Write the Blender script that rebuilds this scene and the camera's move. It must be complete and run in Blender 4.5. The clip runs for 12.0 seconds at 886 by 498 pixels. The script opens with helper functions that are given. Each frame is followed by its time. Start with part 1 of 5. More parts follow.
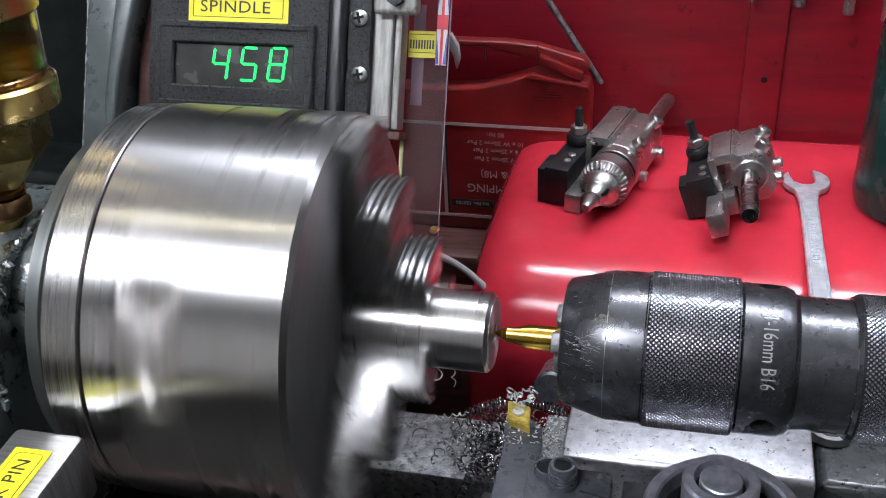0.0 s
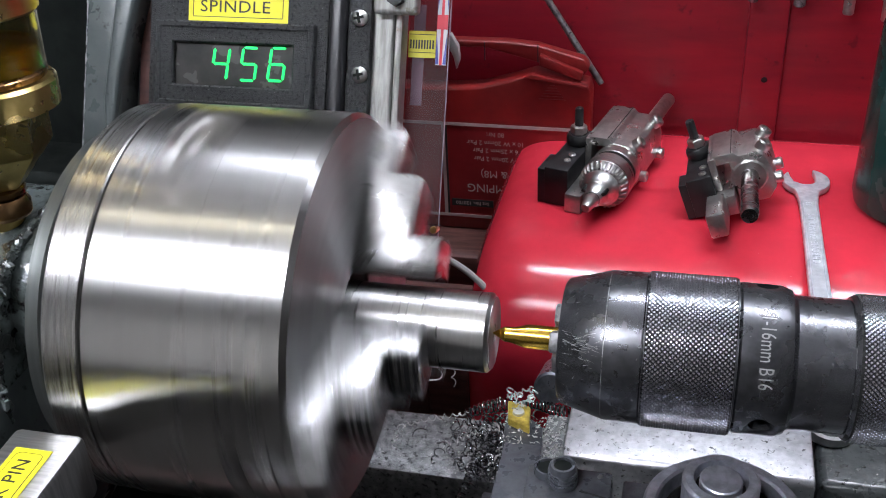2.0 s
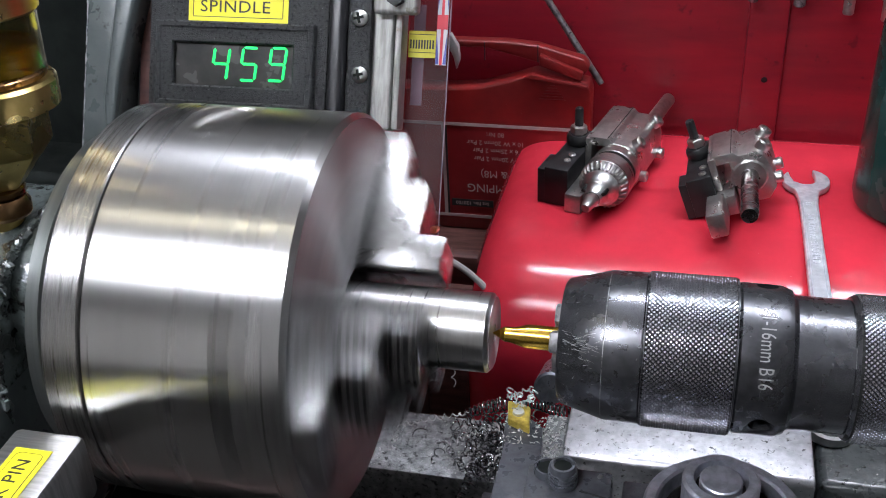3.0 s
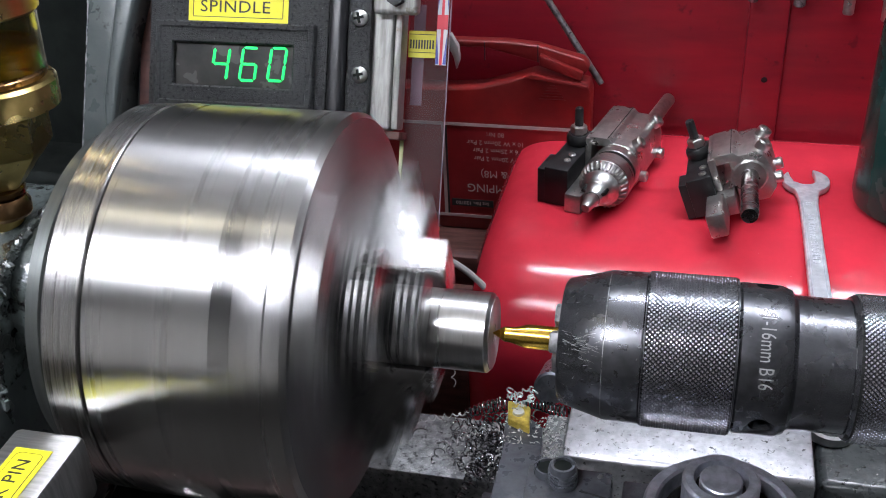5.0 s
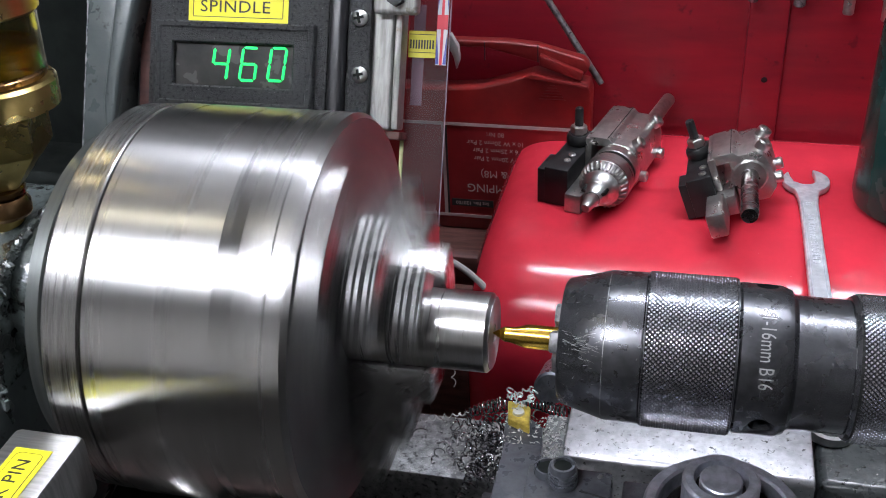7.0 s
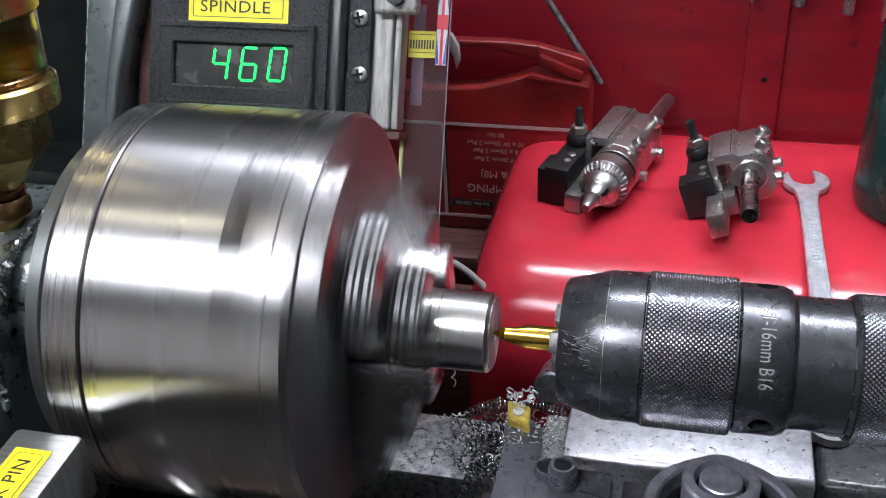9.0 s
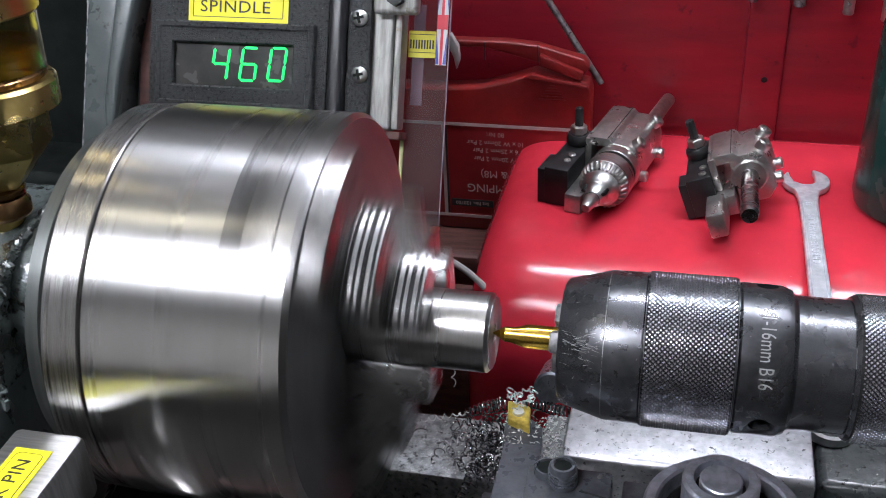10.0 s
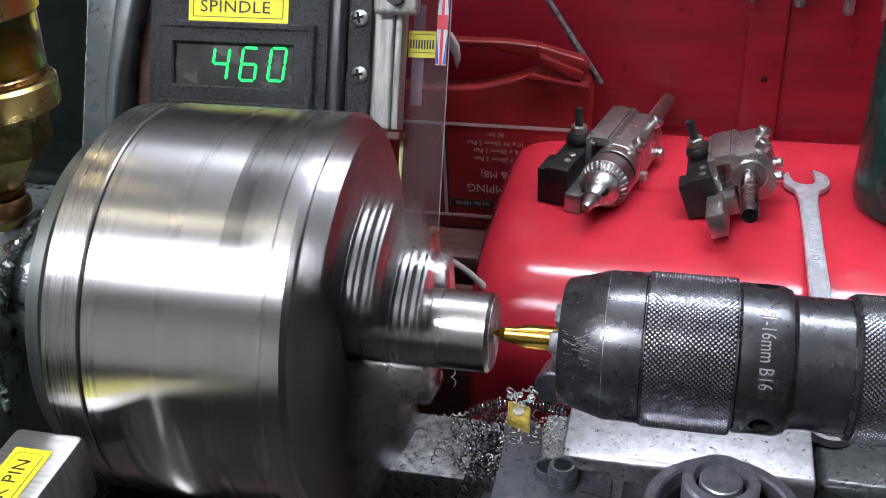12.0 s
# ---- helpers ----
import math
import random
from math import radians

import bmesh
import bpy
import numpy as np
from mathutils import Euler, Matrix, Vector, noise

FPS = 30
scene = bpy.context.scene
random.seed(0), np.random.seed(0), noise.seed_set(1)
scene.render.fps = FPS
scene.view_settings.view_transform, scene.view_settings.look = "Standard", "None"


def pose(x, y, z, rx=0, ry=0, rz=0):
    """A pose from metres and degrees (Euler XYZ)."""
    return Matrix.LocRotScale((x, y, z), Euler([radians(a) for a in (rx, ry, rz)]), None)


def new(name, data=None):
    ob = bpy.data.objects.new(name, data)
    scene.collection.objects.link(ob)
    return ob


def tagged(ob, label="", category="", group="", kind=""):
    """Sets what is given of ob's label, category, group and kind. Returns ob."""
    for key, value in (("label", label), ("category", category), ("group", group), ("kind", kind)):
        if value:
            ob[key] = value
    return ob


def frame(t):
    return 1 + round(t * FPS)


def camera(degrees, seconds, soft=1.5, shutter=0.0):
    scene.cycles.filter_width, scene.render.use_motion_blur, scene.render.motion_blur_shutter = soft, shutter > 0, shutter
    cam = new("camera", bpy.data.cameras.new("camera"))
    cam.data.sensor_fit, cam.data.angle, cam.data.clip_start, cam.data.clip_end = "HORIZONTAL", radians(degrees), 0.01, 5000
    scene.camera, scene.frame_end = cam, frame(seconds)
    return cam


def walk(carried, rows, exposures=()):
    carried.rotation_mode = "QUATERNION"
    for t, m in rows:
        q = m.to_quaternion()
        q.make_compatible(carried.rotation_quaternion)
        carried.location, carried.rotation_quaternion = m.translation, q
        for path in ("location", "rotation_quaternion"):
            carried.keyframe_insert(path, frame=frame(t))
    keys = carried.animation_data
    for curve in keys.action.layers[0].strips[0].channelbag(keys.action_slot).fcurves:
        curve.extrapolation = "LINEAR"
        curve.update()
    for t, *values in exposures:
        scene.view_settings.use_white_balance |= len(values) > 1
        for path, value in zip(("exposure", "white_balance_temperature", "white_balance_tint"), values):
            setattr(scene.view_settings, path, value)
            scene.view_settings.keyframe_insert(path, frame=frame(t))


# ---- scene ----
# The spindle axis is the world's x axis (y away from the operator, z up).
cam = camera(44.9, 12.0, soft=1.0, shutter=0.98)
# the film camera reads its picture from the top row down while the chuck turns
scene.cycles.rolling_shutter_type = "TOP"
scene.cycles.rolling_shutter_duration = 0.30
EYE = Vector((0.1305, -0.3026, 0.2198))
R_AXIS = Vector((0.97408851, 0.22202894, -0.04304054))
U_AXIS = Vector((-0.07958535, 0.51464233, 0.85370459))
F_AXIS = Vector((-0.21170201, 0.82815738, -0.51897777))


def camera_pose():
    m = Matrix((R_AXIS, U_AXIS, -F_AXIS)).transposed()
    return Matrix.Translation(EYE) @ m.to_quaternion().to_matrix().to_4x4()


walk(cam, [(0.0, camera_pose()), (12.0, camera_pose())], exposures=[(0.0, 0.0), (12.0, 0.0)])

# ---------------------------------------------------------------- light
world = bpy.data.worlds.new("workshop_air")
scene.world = world
world.use_nodes = True
world.node_tree.nodes["Background"].inputs[0].default_value = (0.9, 0.95, 1.0, 1)
world.node_tree.nodes["Background"].inputs[1].default_value = 0.006
LAMP_WALL = 102.0
LAMP_CEILING = 32.5


# ---------------------------------------------------------------- materials
def material(name, color, rough=0.5, metal=0.0, color2=None, scale=60.0, detail=4.0, mix=(0.35, 0.65),
             bump=0.0, bump_scale=400.0, rough2=None, aniso=0.0, coat=0.0, stretch=(1, 1, 1), spots=None,
             spot_scale=150.0, spot_level=0.68, random_tone=0.0, ior=1.5):
    m = bpy.data.materials.new(name)
    m.use_nodes = True
    nt = m.node_tree
    b = nt.nodes["Principled BSDF"]
    link = nt.links.new

    def node(kind, **values):
        n = nt.nodes.new(kind)
        for k, v in values.items():
            n.inputs[k].default_value = v
        return n

    coords = node("ShaderNodeTexCoord")
    mapping = node("ShaderNodeMapping", Scale=stretch)
    link(coords.outputs["Object"], mapping.inputs["Vector"])
    grain = node("ShaderNodeTexNoise", Scale=scale, Detail=detail, Roughness=0.6)
    link(mapping.outputs[0], grain.inputs["Vector"])
    ramp = node("ShaderNodeMapRange")
    ramp.inputs["From Min"].default_value, ramp.inputs["From Max"].default_value = mix
    link(grain.outputs["Fac"], ramp.inputs["Value"])
    tone = node("ShaderNodeMix")
    tone.data_type = "RGBA"
    tone.inputs[6].default_value = (*color, 1)
    tone.inputs[7].default_value = (*(color2 or [c * 0.75 for c in color]), 1)
    link(ramp.outputs[0], tone.inputs[0])
    out = tone.outputs[2]
    if spots:
        fleck = node("ShaderNodeTexNoise", Scale=spot_scale, Detail=3.0, Roughness=0.7)
        link(coords.outputs["Object"], fleck.inputs["Vector"])
        cut = node("ShaderNodeMapRange")
        cut.inputs["From Min"].default_value, cut.inputs["From Max"].default_value = spot_level - 0.03, spot_level + 0.05
        link(fleck.outputs["Fac"], cut.inputs["Value"])
        spot_tone = node("ShaderNodeMix")
        spot_tone.data_type = "RGBA"
        spot_tone.inputs[7].default_value = (*spots, 1)
        link(cut.outputs[0], spot_tone.inputs[0])
        link(out, spot_tone.inputs[6])
        out = spot_tone.outputs[2]
    link(out, b.inputs["Base Color"])
    b.inputs["Metallic"].default_value = metal
    b.inputs["IOR"].default_value = ior
    if rough2 is None:
        rough2 = min(1.0, rough * 1.35)
    wear = node("ShaderNodeMapRange")
    wear.inputs["To Min"].default_value, wear.inputs["To Max"].default_value = rough, rough2
    link(ramp.outputs[0], wear.inputs["Value"])
    link(wear.outputs[0], b.inputs["Roughness"])
    if aniso:
        tangent = node("ShaderNodeTangent")
        tangent.direction_type, tangent.axis = "RADIAL", "X"
        b.inputs["Anisotropic"].default_value = aniso
        b.inputs["Anisotropic Rotation"].default_value = 0.25
        link(tangent.outputs[0], b.inputs["Tangent"])
    if coat:
        b.inputs["Coat Weight"].default_value = coat
        b.inputs["Coat Roughness"].default_value = 0.08
    if bump:
        fine = node("ShaderNodeTexNoise", Scale=bump_scale, Detail=3.0)
        link(mapping.outputs[0], fine.inputs["Vector"])
        rise = node("ShaderNodeBump", Strength=bump, Distance=0.0006)
        link(fine.outputs["Fac"], rise.inputs["Height"])
        link(rise.outputs[0], b.inputs["Normal"])
    return m


def glowing(name, color, strength):
    m = bpy.data.materials.new(name)
    m.use_nodes = True
    b = m.node_tree.nodes["Principled BSDF"]
    b.inputs["Base Color"].default_value = (*color, 1)
    b.inputs["Emission Color"].default_value = (*color, 1)
    b.inputs["Emission Strength"].default_value = strength
    return m


def clear(name, color, rough, ior=1.49, weight=1.0):
    m = bpy.data.materials.new(name)
    m.use_nodes = True
    b = m.node_tree.nodes["Principled BSDF"]
    b.inputs["Base Color"].default_value = (*color, 1)
    b.inputs["Roughness"].default_value = rough
    b.inputs["IOR"].default_value = ior
    b.inputs["Transmission Weight"].default_value = weight
    return m


def hazy_sheet(name, color, haze):
    """A thin clear plastic sheet with a little dust on it."""
    m = bpy.data.materials.new(name)
    m.use_nodes = True
    nt = m.node_tree
    b = nt.nodes["Principled BSDF"]
    b.inputs["Base Color"].default_value = (0.42, 0.36, 0.36, 1)
    b.inputs["Roughness"].default_value = 0.12
    see = nt.nodes.new("ShaderNodeBsdfTransparent")
    see.inputs[0].default_value = (*color, 1)
    dust = nt.nodes.new("ShaderNodeTexNoise")
    dust.inputs["Scale"].default_value = 90.0
    level = nt.nodes.new("ShaderNodeMapRange")
    level.inputs["To Min"].default_value, level.inputs["To Max"].default_value = haze * 0.6, haze * 1.4
    nt.links.new(dust.outputs["Fac"], level.inputs["Value"])
    both = nt.nodes.new("ShaderNodeMixShader")
    nt.links.new(level.outputs[0], both.inputs[0])
    nt.links.new(see.outputs[0], both.inputs[1])
    nt.links.new(b.outputs[0], both.inputs[2])
    nt.links.new(both.outputs[0], nt.nodes["Material Output"].inputs["Surface"])
    return m


TURNED = material("turned_steel", (0.66, 0.65, 0.64), 0.26, 1.0, (0.57, 0.56, 0.55), 14, stretch=(9, 1, 1), mix=(0.2, 0.8),
                  rough2=0.30, aniso=0.82)
FLANGE = material("worn_turned_steel", (0.58, 0.57, 0.55), 0.24, 1.0, (0.42, 0.41, 0.40), 70, stretch=(12, 1, 1), mix=(0.4, 0.7),
                  rough2=0.36, aniso=0.6, bump=0.10, bump_scale=300)
# Darker than the barrel: the face's dark reflections are put into the colour.
FACE_STEEL = material("darkened_faced_steel", (0.35, 0.343, 0.343), 0.48, 1.0, (0.27, 0.264, 0.264), 60, bump=0.04, aniso=0.7)
GROUND = material("ground_jaw_steel", (0.40, 0.395, 0.395), 0.24, 1.0, (0.30, 0.295, 0.29), 110, rough2=0.34, bump=0.04, spots=(0.08, 0.07, 0.07), spot_level=0.72)
DULL_STEEL = material("dull_oiled_steel", (0.15, 0.16, 0.155), 0.30, 0.8, (0.09, 0.097, 0.093), 50, stretch=(8, 1, 1), rough2=0.45)
# Dark steel; in grooves, holes and slots it paints in the recess's shade.
DARK_GAP = material("dark_steel_and_recess_shade", (0.03, 0.03, 0.03), 0.45, 0.7, (0.012, 0.012, 0.012), 90)
BRIGHT = material("bright_steel_bar", (0.58, 0.57, 0.56), 0.26, 1.0, (0.50, 0.49, 0.48), 40, stretch=(14, 1, 1), aniso=0.5, bump=0.04)
BLACK_OXIDE = material("black_oxide_steel", (0.145, 0.147, 0.160), 0.19, 0.85, (0.068, 0.068, 0.073), 60, bump=0.06, rough2=0.36,
                       spots=(0.55, 0.55, 0.56), spot_scale=420, spot_level=0.73)
KNURL = material("knurled_steel", (0.62, 0.62, 0.65), 0.24, 1.0, (0.52, 0.52, 0.55), 120, rough2=0.25)
GOLD = material("titanium_nitride", (0.85, 0.56, 0.10), 0.16, 1.0, (0.70, 0.42, 0.06), 90)
BLACK_STEEL = material("blackened_tool_steel", (0.010, 0.010, 0.011), 0.36, 0.2, (0.018, 0.018, 0.019), 90, bump=0.15)
HOLDER_STEEL = material("nickel_holder_steel", (0.52, 0.505, 0.485), 0.26, 0.88, (0.34, 0.325, 0.31), 80, bump=0.12)
ZINC = material("bright_screw_steel", (0.74, 0.73, 0.72), 0.28, 1.0, (0.5, 0.5, 0.48), 150)
CHROME = material("satin_chrome", (0.86, 0.88, 0.92), 0.30, 0.55, (0.56, 0.58, 0.63), 130, bump=0.15, bump_scale=700)
CHROME_DULL = material("dull_chrome_recess", (0.60, 0.62, 0.65), 0.45, 0.35, (0.42, 0.43, 0.46), 130, bump=0.2, bump_scale=700)
RED_TANK = material("red_gloss_paint", (0.64, 0.032, 0.056), 0.17, 0.0, (0.55, 0.027, 0.048), 35, coat=0.25, bump=0.03, bump_scale=120,
                    spots=(0.68, 0.30, 0.32), spot_scale=520, spot_level=0.765)
RED_BOARD = material("red_painted_plywood", (0.235, 0.008, 0.017), 0.30, 0.0, (0.135, 0.0042, 0.0105), 14, stretch=(0.7, 1, 4.5), mix=(0.25, 0.75), bump=0.30, bump_scale=220,
                     spots=(0.11, 0.004, 0.008), spot_scale=60, spot_level=0.66)
RED_CASE = material("red_plastic", (0.22, 0.011, 0.011), 0.34, 0.0, (0.16, 0.008, 0.008), 40, bump=0.12, bump_scale=900,
                    spots=(0.42, 0.22, 0.20), spot_scale=480, spot_level=0.76)
RED_LABEL = material("red_printed_card", (0.25, 0.008, 0.012), 0.45, 0.0, (0.22, 0.007, 0.010), 50)
PRINT = material("pale_print", (0.48, 0.36, 0.36), 0.6)
PRINT_BLACK = material("black_print", (0.02, 0.018, 0.02), 0.5)
# The pale flecks are glints of the textured plastic, painted into its colour.
ABS = material("black_textured_plastic", (0.022, 0.023, 0.024), 0.26, 0.0, (0.040, 0.041, 0.042), 700, bump=1.0, bump_scale=1900,
               spots=(0.26, 0.26, 0.26), spot_scale=1100, spot_level=0.69, ior=1.32)
ABS_SMOOTH = material("black_smooth_plastic", (0.016, 0.016, 0.018), 0.30, 0.0, (0.022, 0.022, 0.024), 120)
WINDOW = material("smoked_display_window", (0.022, 0.022, 0.021), 0.22, 0.0, (0.045, 0.043, 0.040), 60)
LED = glowing("green_led", (0.0, 0.90, 0.15), 1.0)
YELLOW = material("yellow_label", (0.86, 0.80, 0.03), 0.42, 0.0, (0.80, 0.72, 0.02), 50)
# Darker copy of the label yellow: the guard sheet's dimming is in the colour.
DIM_YELLOW = material("dimmed_yellow_label", (0.56, 0.50, 0.04), 0.5, 0.0, (0.44, 0.39, 0.03), 160)
INK = material("label_ink", (0.035, 0.035, 0.02), 0.5)
ALU = material("brushed_aluminium", (0.56, 0.56, 0.555), 0.36, 1.0, (0.42, 0.42, 0.415), 60, stretch=(1, 12, 1), bump=0.12, bump_scale=300)
GALVANISED = material("galvanised_steel", (0.46, 0.46, 0.44), 0.45, 0.75, (0.27, 0.27, 0.25), 60, stretch=(6, 0.7, 1), bump=0.1,
                      spots=(0.25, 0.24, 0.20), spot_scale=140, spot_level=0.66)
GUARD_SHEET = hazy_sheet("dusty_clear_acrylic", (0.88, 0.80, 0.83), 0.055)
YELLOWED = material("yellowed_plastic_edge", (0.42, 0.43, 0.20), 0.4, 0.0, (0.30, 0.31, 0.13), 120)
WARM_GLOW = glowing("warm_tube_light", (1.0, 0.95, 0.76), 8.0)
GREEN_CAST = material("grey_green_machine_paint", (0.088, 0.102, 0.102), 0.26, 0.0, (0.062, 0.073, 0.073), 45, bump=0.4, bump_scale=160,
                      spots=(0.016, 0.016, 0.016), spot_scale=110, spot_level=0.66)
OILY_CAST = material("oil_wet_machine_paint", (0.115, 0.135, 0.132), 0.12, 0.0, (0.034, 0.040, 0.037), 60, mix=(0.42, 0.56), bump=1.0, bump_scale=330, rough2=0.3,
                     coat=0.6, spots=(0.008, 0.008, 0.008), spot_scale=150, spot_level=0.58)
OILY_DARK = material("oily_dark_machine_paint", (0.050, 0.056, 0.056), 0.22, 0.0, (0.026, 0.030, 0.030), 90, bump=0.35, bump_scale=260,
                     spots=(0.008, 0.008, 0.008), spot_scale=330, spot_level=0.60)
# Dark casting; also the painted shade in screw crosses and sockets.
DARK_CAST = material("oily_casting_and_hole_shade", (0.010, 0.0125, 0.0115), 0.75, 0.0, (0.005, 0.0065, 0.006), 30, bump=0.2, bump_scale=160, ior=1.25)
BRASS = material("oily_brass", (0.68, 0.53, 0.22), 0.25, 1.0, (0.47, 0.34, 0.11), 50, bump=0.05)
AMBER = clear("amber_oil_glass", (0.80, 0.52, 0.04), 0.04, 1.45, 0.85)
AMBER_GLASS = clear("oil_stained_glass", (0.92, 0.84, 0.55), 0.03, 1.3)
COPPER = material("copper_ring", (0.36, 0.21, 0.10), 0.25, 1.0, (0.20, 0.11, 0.05), 70)
GREY_IRON = material("grey_machined_iron", (0.34, 0.34, 0.34), 0.38, 0.8, (0.14, 0.14, 0.145), 220, bump=0.6, bump_scale=900,
                     spots=(0.04, 0.04, 0.04), spot_scale=330, spot_level=0.60)
BAR_STEEL = material("dark_round_steel", (0.50, 0.49, 0.49), 0.22, 1.0, (0.32, 0.31, 0.31), 60, stretch=(6, 1, 1), bump=0.05)
SLIDE_STEEL = material("ground_slide_steel", (0.62, 0.62, 0.64), 0.36, 1.0, (0.42, 0.42, 0.44), 240, bump=0.12, bump_scale=1300, rough2=0.46,
                       spots=(0.06, 0.06, 0.06), spot_scale=420, spot_level=0.63)
BLUED = material("blued_tool_steel", (0.125, 0.132, 0.152), 0.24, 0.45, (0.060, 0.063, 0.073), 170, bump=0.18, bump_scale=800, rough2=0.42)
NUT_STEEL = material("satin_nut_steel", (0.54, 0.55, 0.62), 0.40, 0.85, (0.36, 0.37, 0.42), 260, bump=0.08)
SWARF = material("steel_swarf", (0.46, 0.46, 0.48), 0.18, 1.0, (0.09, 0.09, 0.095), 200, mix=(0.45, 0.6))
SWARF_BRIGHT = material("bright_swarf", (0.82, 0.81, 0.79), 0.25, 0.55, (0.50, 0.49, 0.48), 250)
INSERT = material("yellow_coated_carbide", (0.66, 0.50, 0.09), 0.32, 0.6, (0.40, 0.29, 0.06), 420)
CABLE = material("grey_cable", (0.42, 0.41, 0.40), 0.45)
TEAL = material("dark_teal_plastic", (0.002, 0.043, 0.038), 0.22, 0.0, (0.0015, 0.034, 0.030), 30)
BROWN = material("oiled_brown_wood", (0.10, 0.035, 0.028), 0.5, 0.0, (0.06, 0.022, 0.018), 40, stretch=(1, 6, 6), bump=0.2)
DARK_WALL = material("dark_shed_boarding", (0.058, 0.054, 0.050), 0.8, 0.0, (0.038, 0.035, 0.033), 4, bump=0.2)
BOARD_WALL = material("grey_boarding", (0.24, 0.232, 0.22), 0.8, 0.0, (0.19, 0.184, 0.175), 4, bump=0.2)
# White for an added wall stretch that only brightens the chuck's reflection.
PALE_REFLECTOR = material("white_reflector_wall", (0.84, 0.82, 0.78), 0.8, 0.0, (0.78, 0.76, 0.72), 3, bump=0.1)
PLASTER = material("grey_wall_paint", (0.66, 0.655, 0.64), 0.85, 0.0, (0.60, 0.595, 0.58), 3, bump=0.1)
CONCRETE = material("concrete_floor", (0.040, 0.037, 0.034), 0.8, 0.0, (0.028, 0.026, 0.024), 5, bump=0.2)
FLAG_BLUE = material("blue_print", (0.05, 0.06, 0.28), 0.4)
FLAG_WHITE = material("white_print", (0.50, 0.48, 0.50), 0.4)
PAPER = material("faded_paper", (0.30, 0.24, 0.29), 0.6)
SCRATCH = material("bare_scratched_steel", (0.42, 0.415, 0.41), 0.55, 0.3)
MARKING = material("etched_marking", (0.40, 0.40, 0.40), 0.5, 0.4)
FLAG_RED = material("red_print", (0.62, 0.03, 0.05), 0.4)
TUBE_GLOW = glowing("tube_light", (0.92, 0.975, 1.11), LAMP_WALL)
PANEL_GLOW = glowing("panel_light", (0.94, 0.975, 1.08), LAMP_CEILING)


# ---------------------------------------------------------------- building helpers
def empty(name, m=None):
    ob = new(name)
    if m is not None:
        ob.matrix_world = m
    return ob


def mesh_of(name, bm, material_, smooth=35):
    bmesh.ops.recalc_face_normals(bm, faces=bm.faces)
    for f in bm.faces:
        f.smooth = smooth > 0
    for e in bm.edges:
        if len(e.link_faces) == 2 and e.calc_face_angle(0) > radians(smooth):
            e.smooth = False
    me = bpy.data.meshes.new(name)
    bm.to_mesh(me)
    bm.free()
    me.materials.append(material_)
    return me


def part(name, bm, material_, parent=None, label="", m=None, smooth=35):
    ob = new(name, mesh_of(name, bm, material_, smooth))
    if parent is not None:
        ob.parent = parent
    if m is not None:
        ob.matrix_basis = m
    if label:
        tagged(ob, label)
    return ob


def box(x0, x1, y0, y1, z0, z1, bevel=0.0, segments=2, bm=None):
    own = bmesh.new()
    vs = [own.verts.new((x, y, z)) for x in (x0, x1) for y in (y0, y1) for z in (z0, z1)]
    for q in ((0, 1, 3, 2), (4, 6, 7, 5), (0, 4, 5, 1), (2, 3, 7, 6), (0, 2, 6, 4), (1, 5, 7, 3)):
        own.faces.new([vs[i] for i in q])
    if bevel:
        bmesh.ops.bevel(own, geom=own.edges[:], offset=bevel, segments=segments, affect="EDGES", profile=0.5)
    return join(bm, own)


def join(bm, own):
    if bm is None:
        return own
    me = bpy.data.meshes.new("joining")
    own.to_mesh(me)
    own.free()
    bm.from_mesh(me)
    bpy.data.meshes.remove(me)
    return bm


def turned(profile, seg=64, axis="x", bm=None):
    """A body of revolution: profile rows of (along, radius) round the axis; closed at both ends."""
    own = bmesh.new()
    rings = []
    for a, r in profile:
        if r < 1e-7:
            rings.append([own.verts.new((a, 0, 0))])
        else:
            rings.append([own.verts.new((a, r * math.cos(2 * math.pi * i / seg), r * math.sin(2 * math.pi * i / seg))) for i in range(seg)])
    for p, q in zip(rings, rings[1:]):
        for i in range(seg):
            j = (i + 1) % seg
            loop = [p[i % len(p)], p[j % len(p)], q[j % len(q)], q[i % len(q)]]
            loop = list(dict.fromkeys(loop))
            if len(loop) > 2:
                own.faces.new(loop)
    for ring in (rings[0], rings[-1]):
        if len(ring) > 1:
            own.faces.new(ring)
    if axis == "z":
        bmesh.ops.transform(own, matrix=Matrix.Rotation(radians(-90), 4, "Y"), verts=own.verts)
    if axis == "y":
        bmesh.ops.transform(own, matrix=Matrix.Rotation(radians(90), 4, "Z"), verts=own.verts)
    return join(bm, own)


def moved(bm, m):
    bmesh.ops.transform(bm, matrix=m, verts=bm.verts)
    return bm


def prism(outline, z0, z1, bevel=0.0, segments=2, bm=None):
    """An outline in the plane, raised from z0 to z1."""
    own = bmesh.new()
    low = [own.verts.new((x, y, z0)) for x, y in outline]
    high = [own.verts.new((x, y, z1)) for x, y in outline]
    n = len(outline)
    own.faces.new(low[::-1])
    own.faces.new(high)
    for i in range(n):
        own.faces.new((low[i], low[(i + 1) % n], high[(i + 1) % n], high[i]))
    if bevel:
        bmesh.ops.recalc_face_normals(own, faces=own.faces)
        sharp = [e for e in own.edges if e.calc_face_angle(0) > 0.5]
        bmesh.ops.bevel(own, geom=sharp, offset=bevel, segments=segments, affect="EDGES", profile=0.5)
    return join(bm, own)


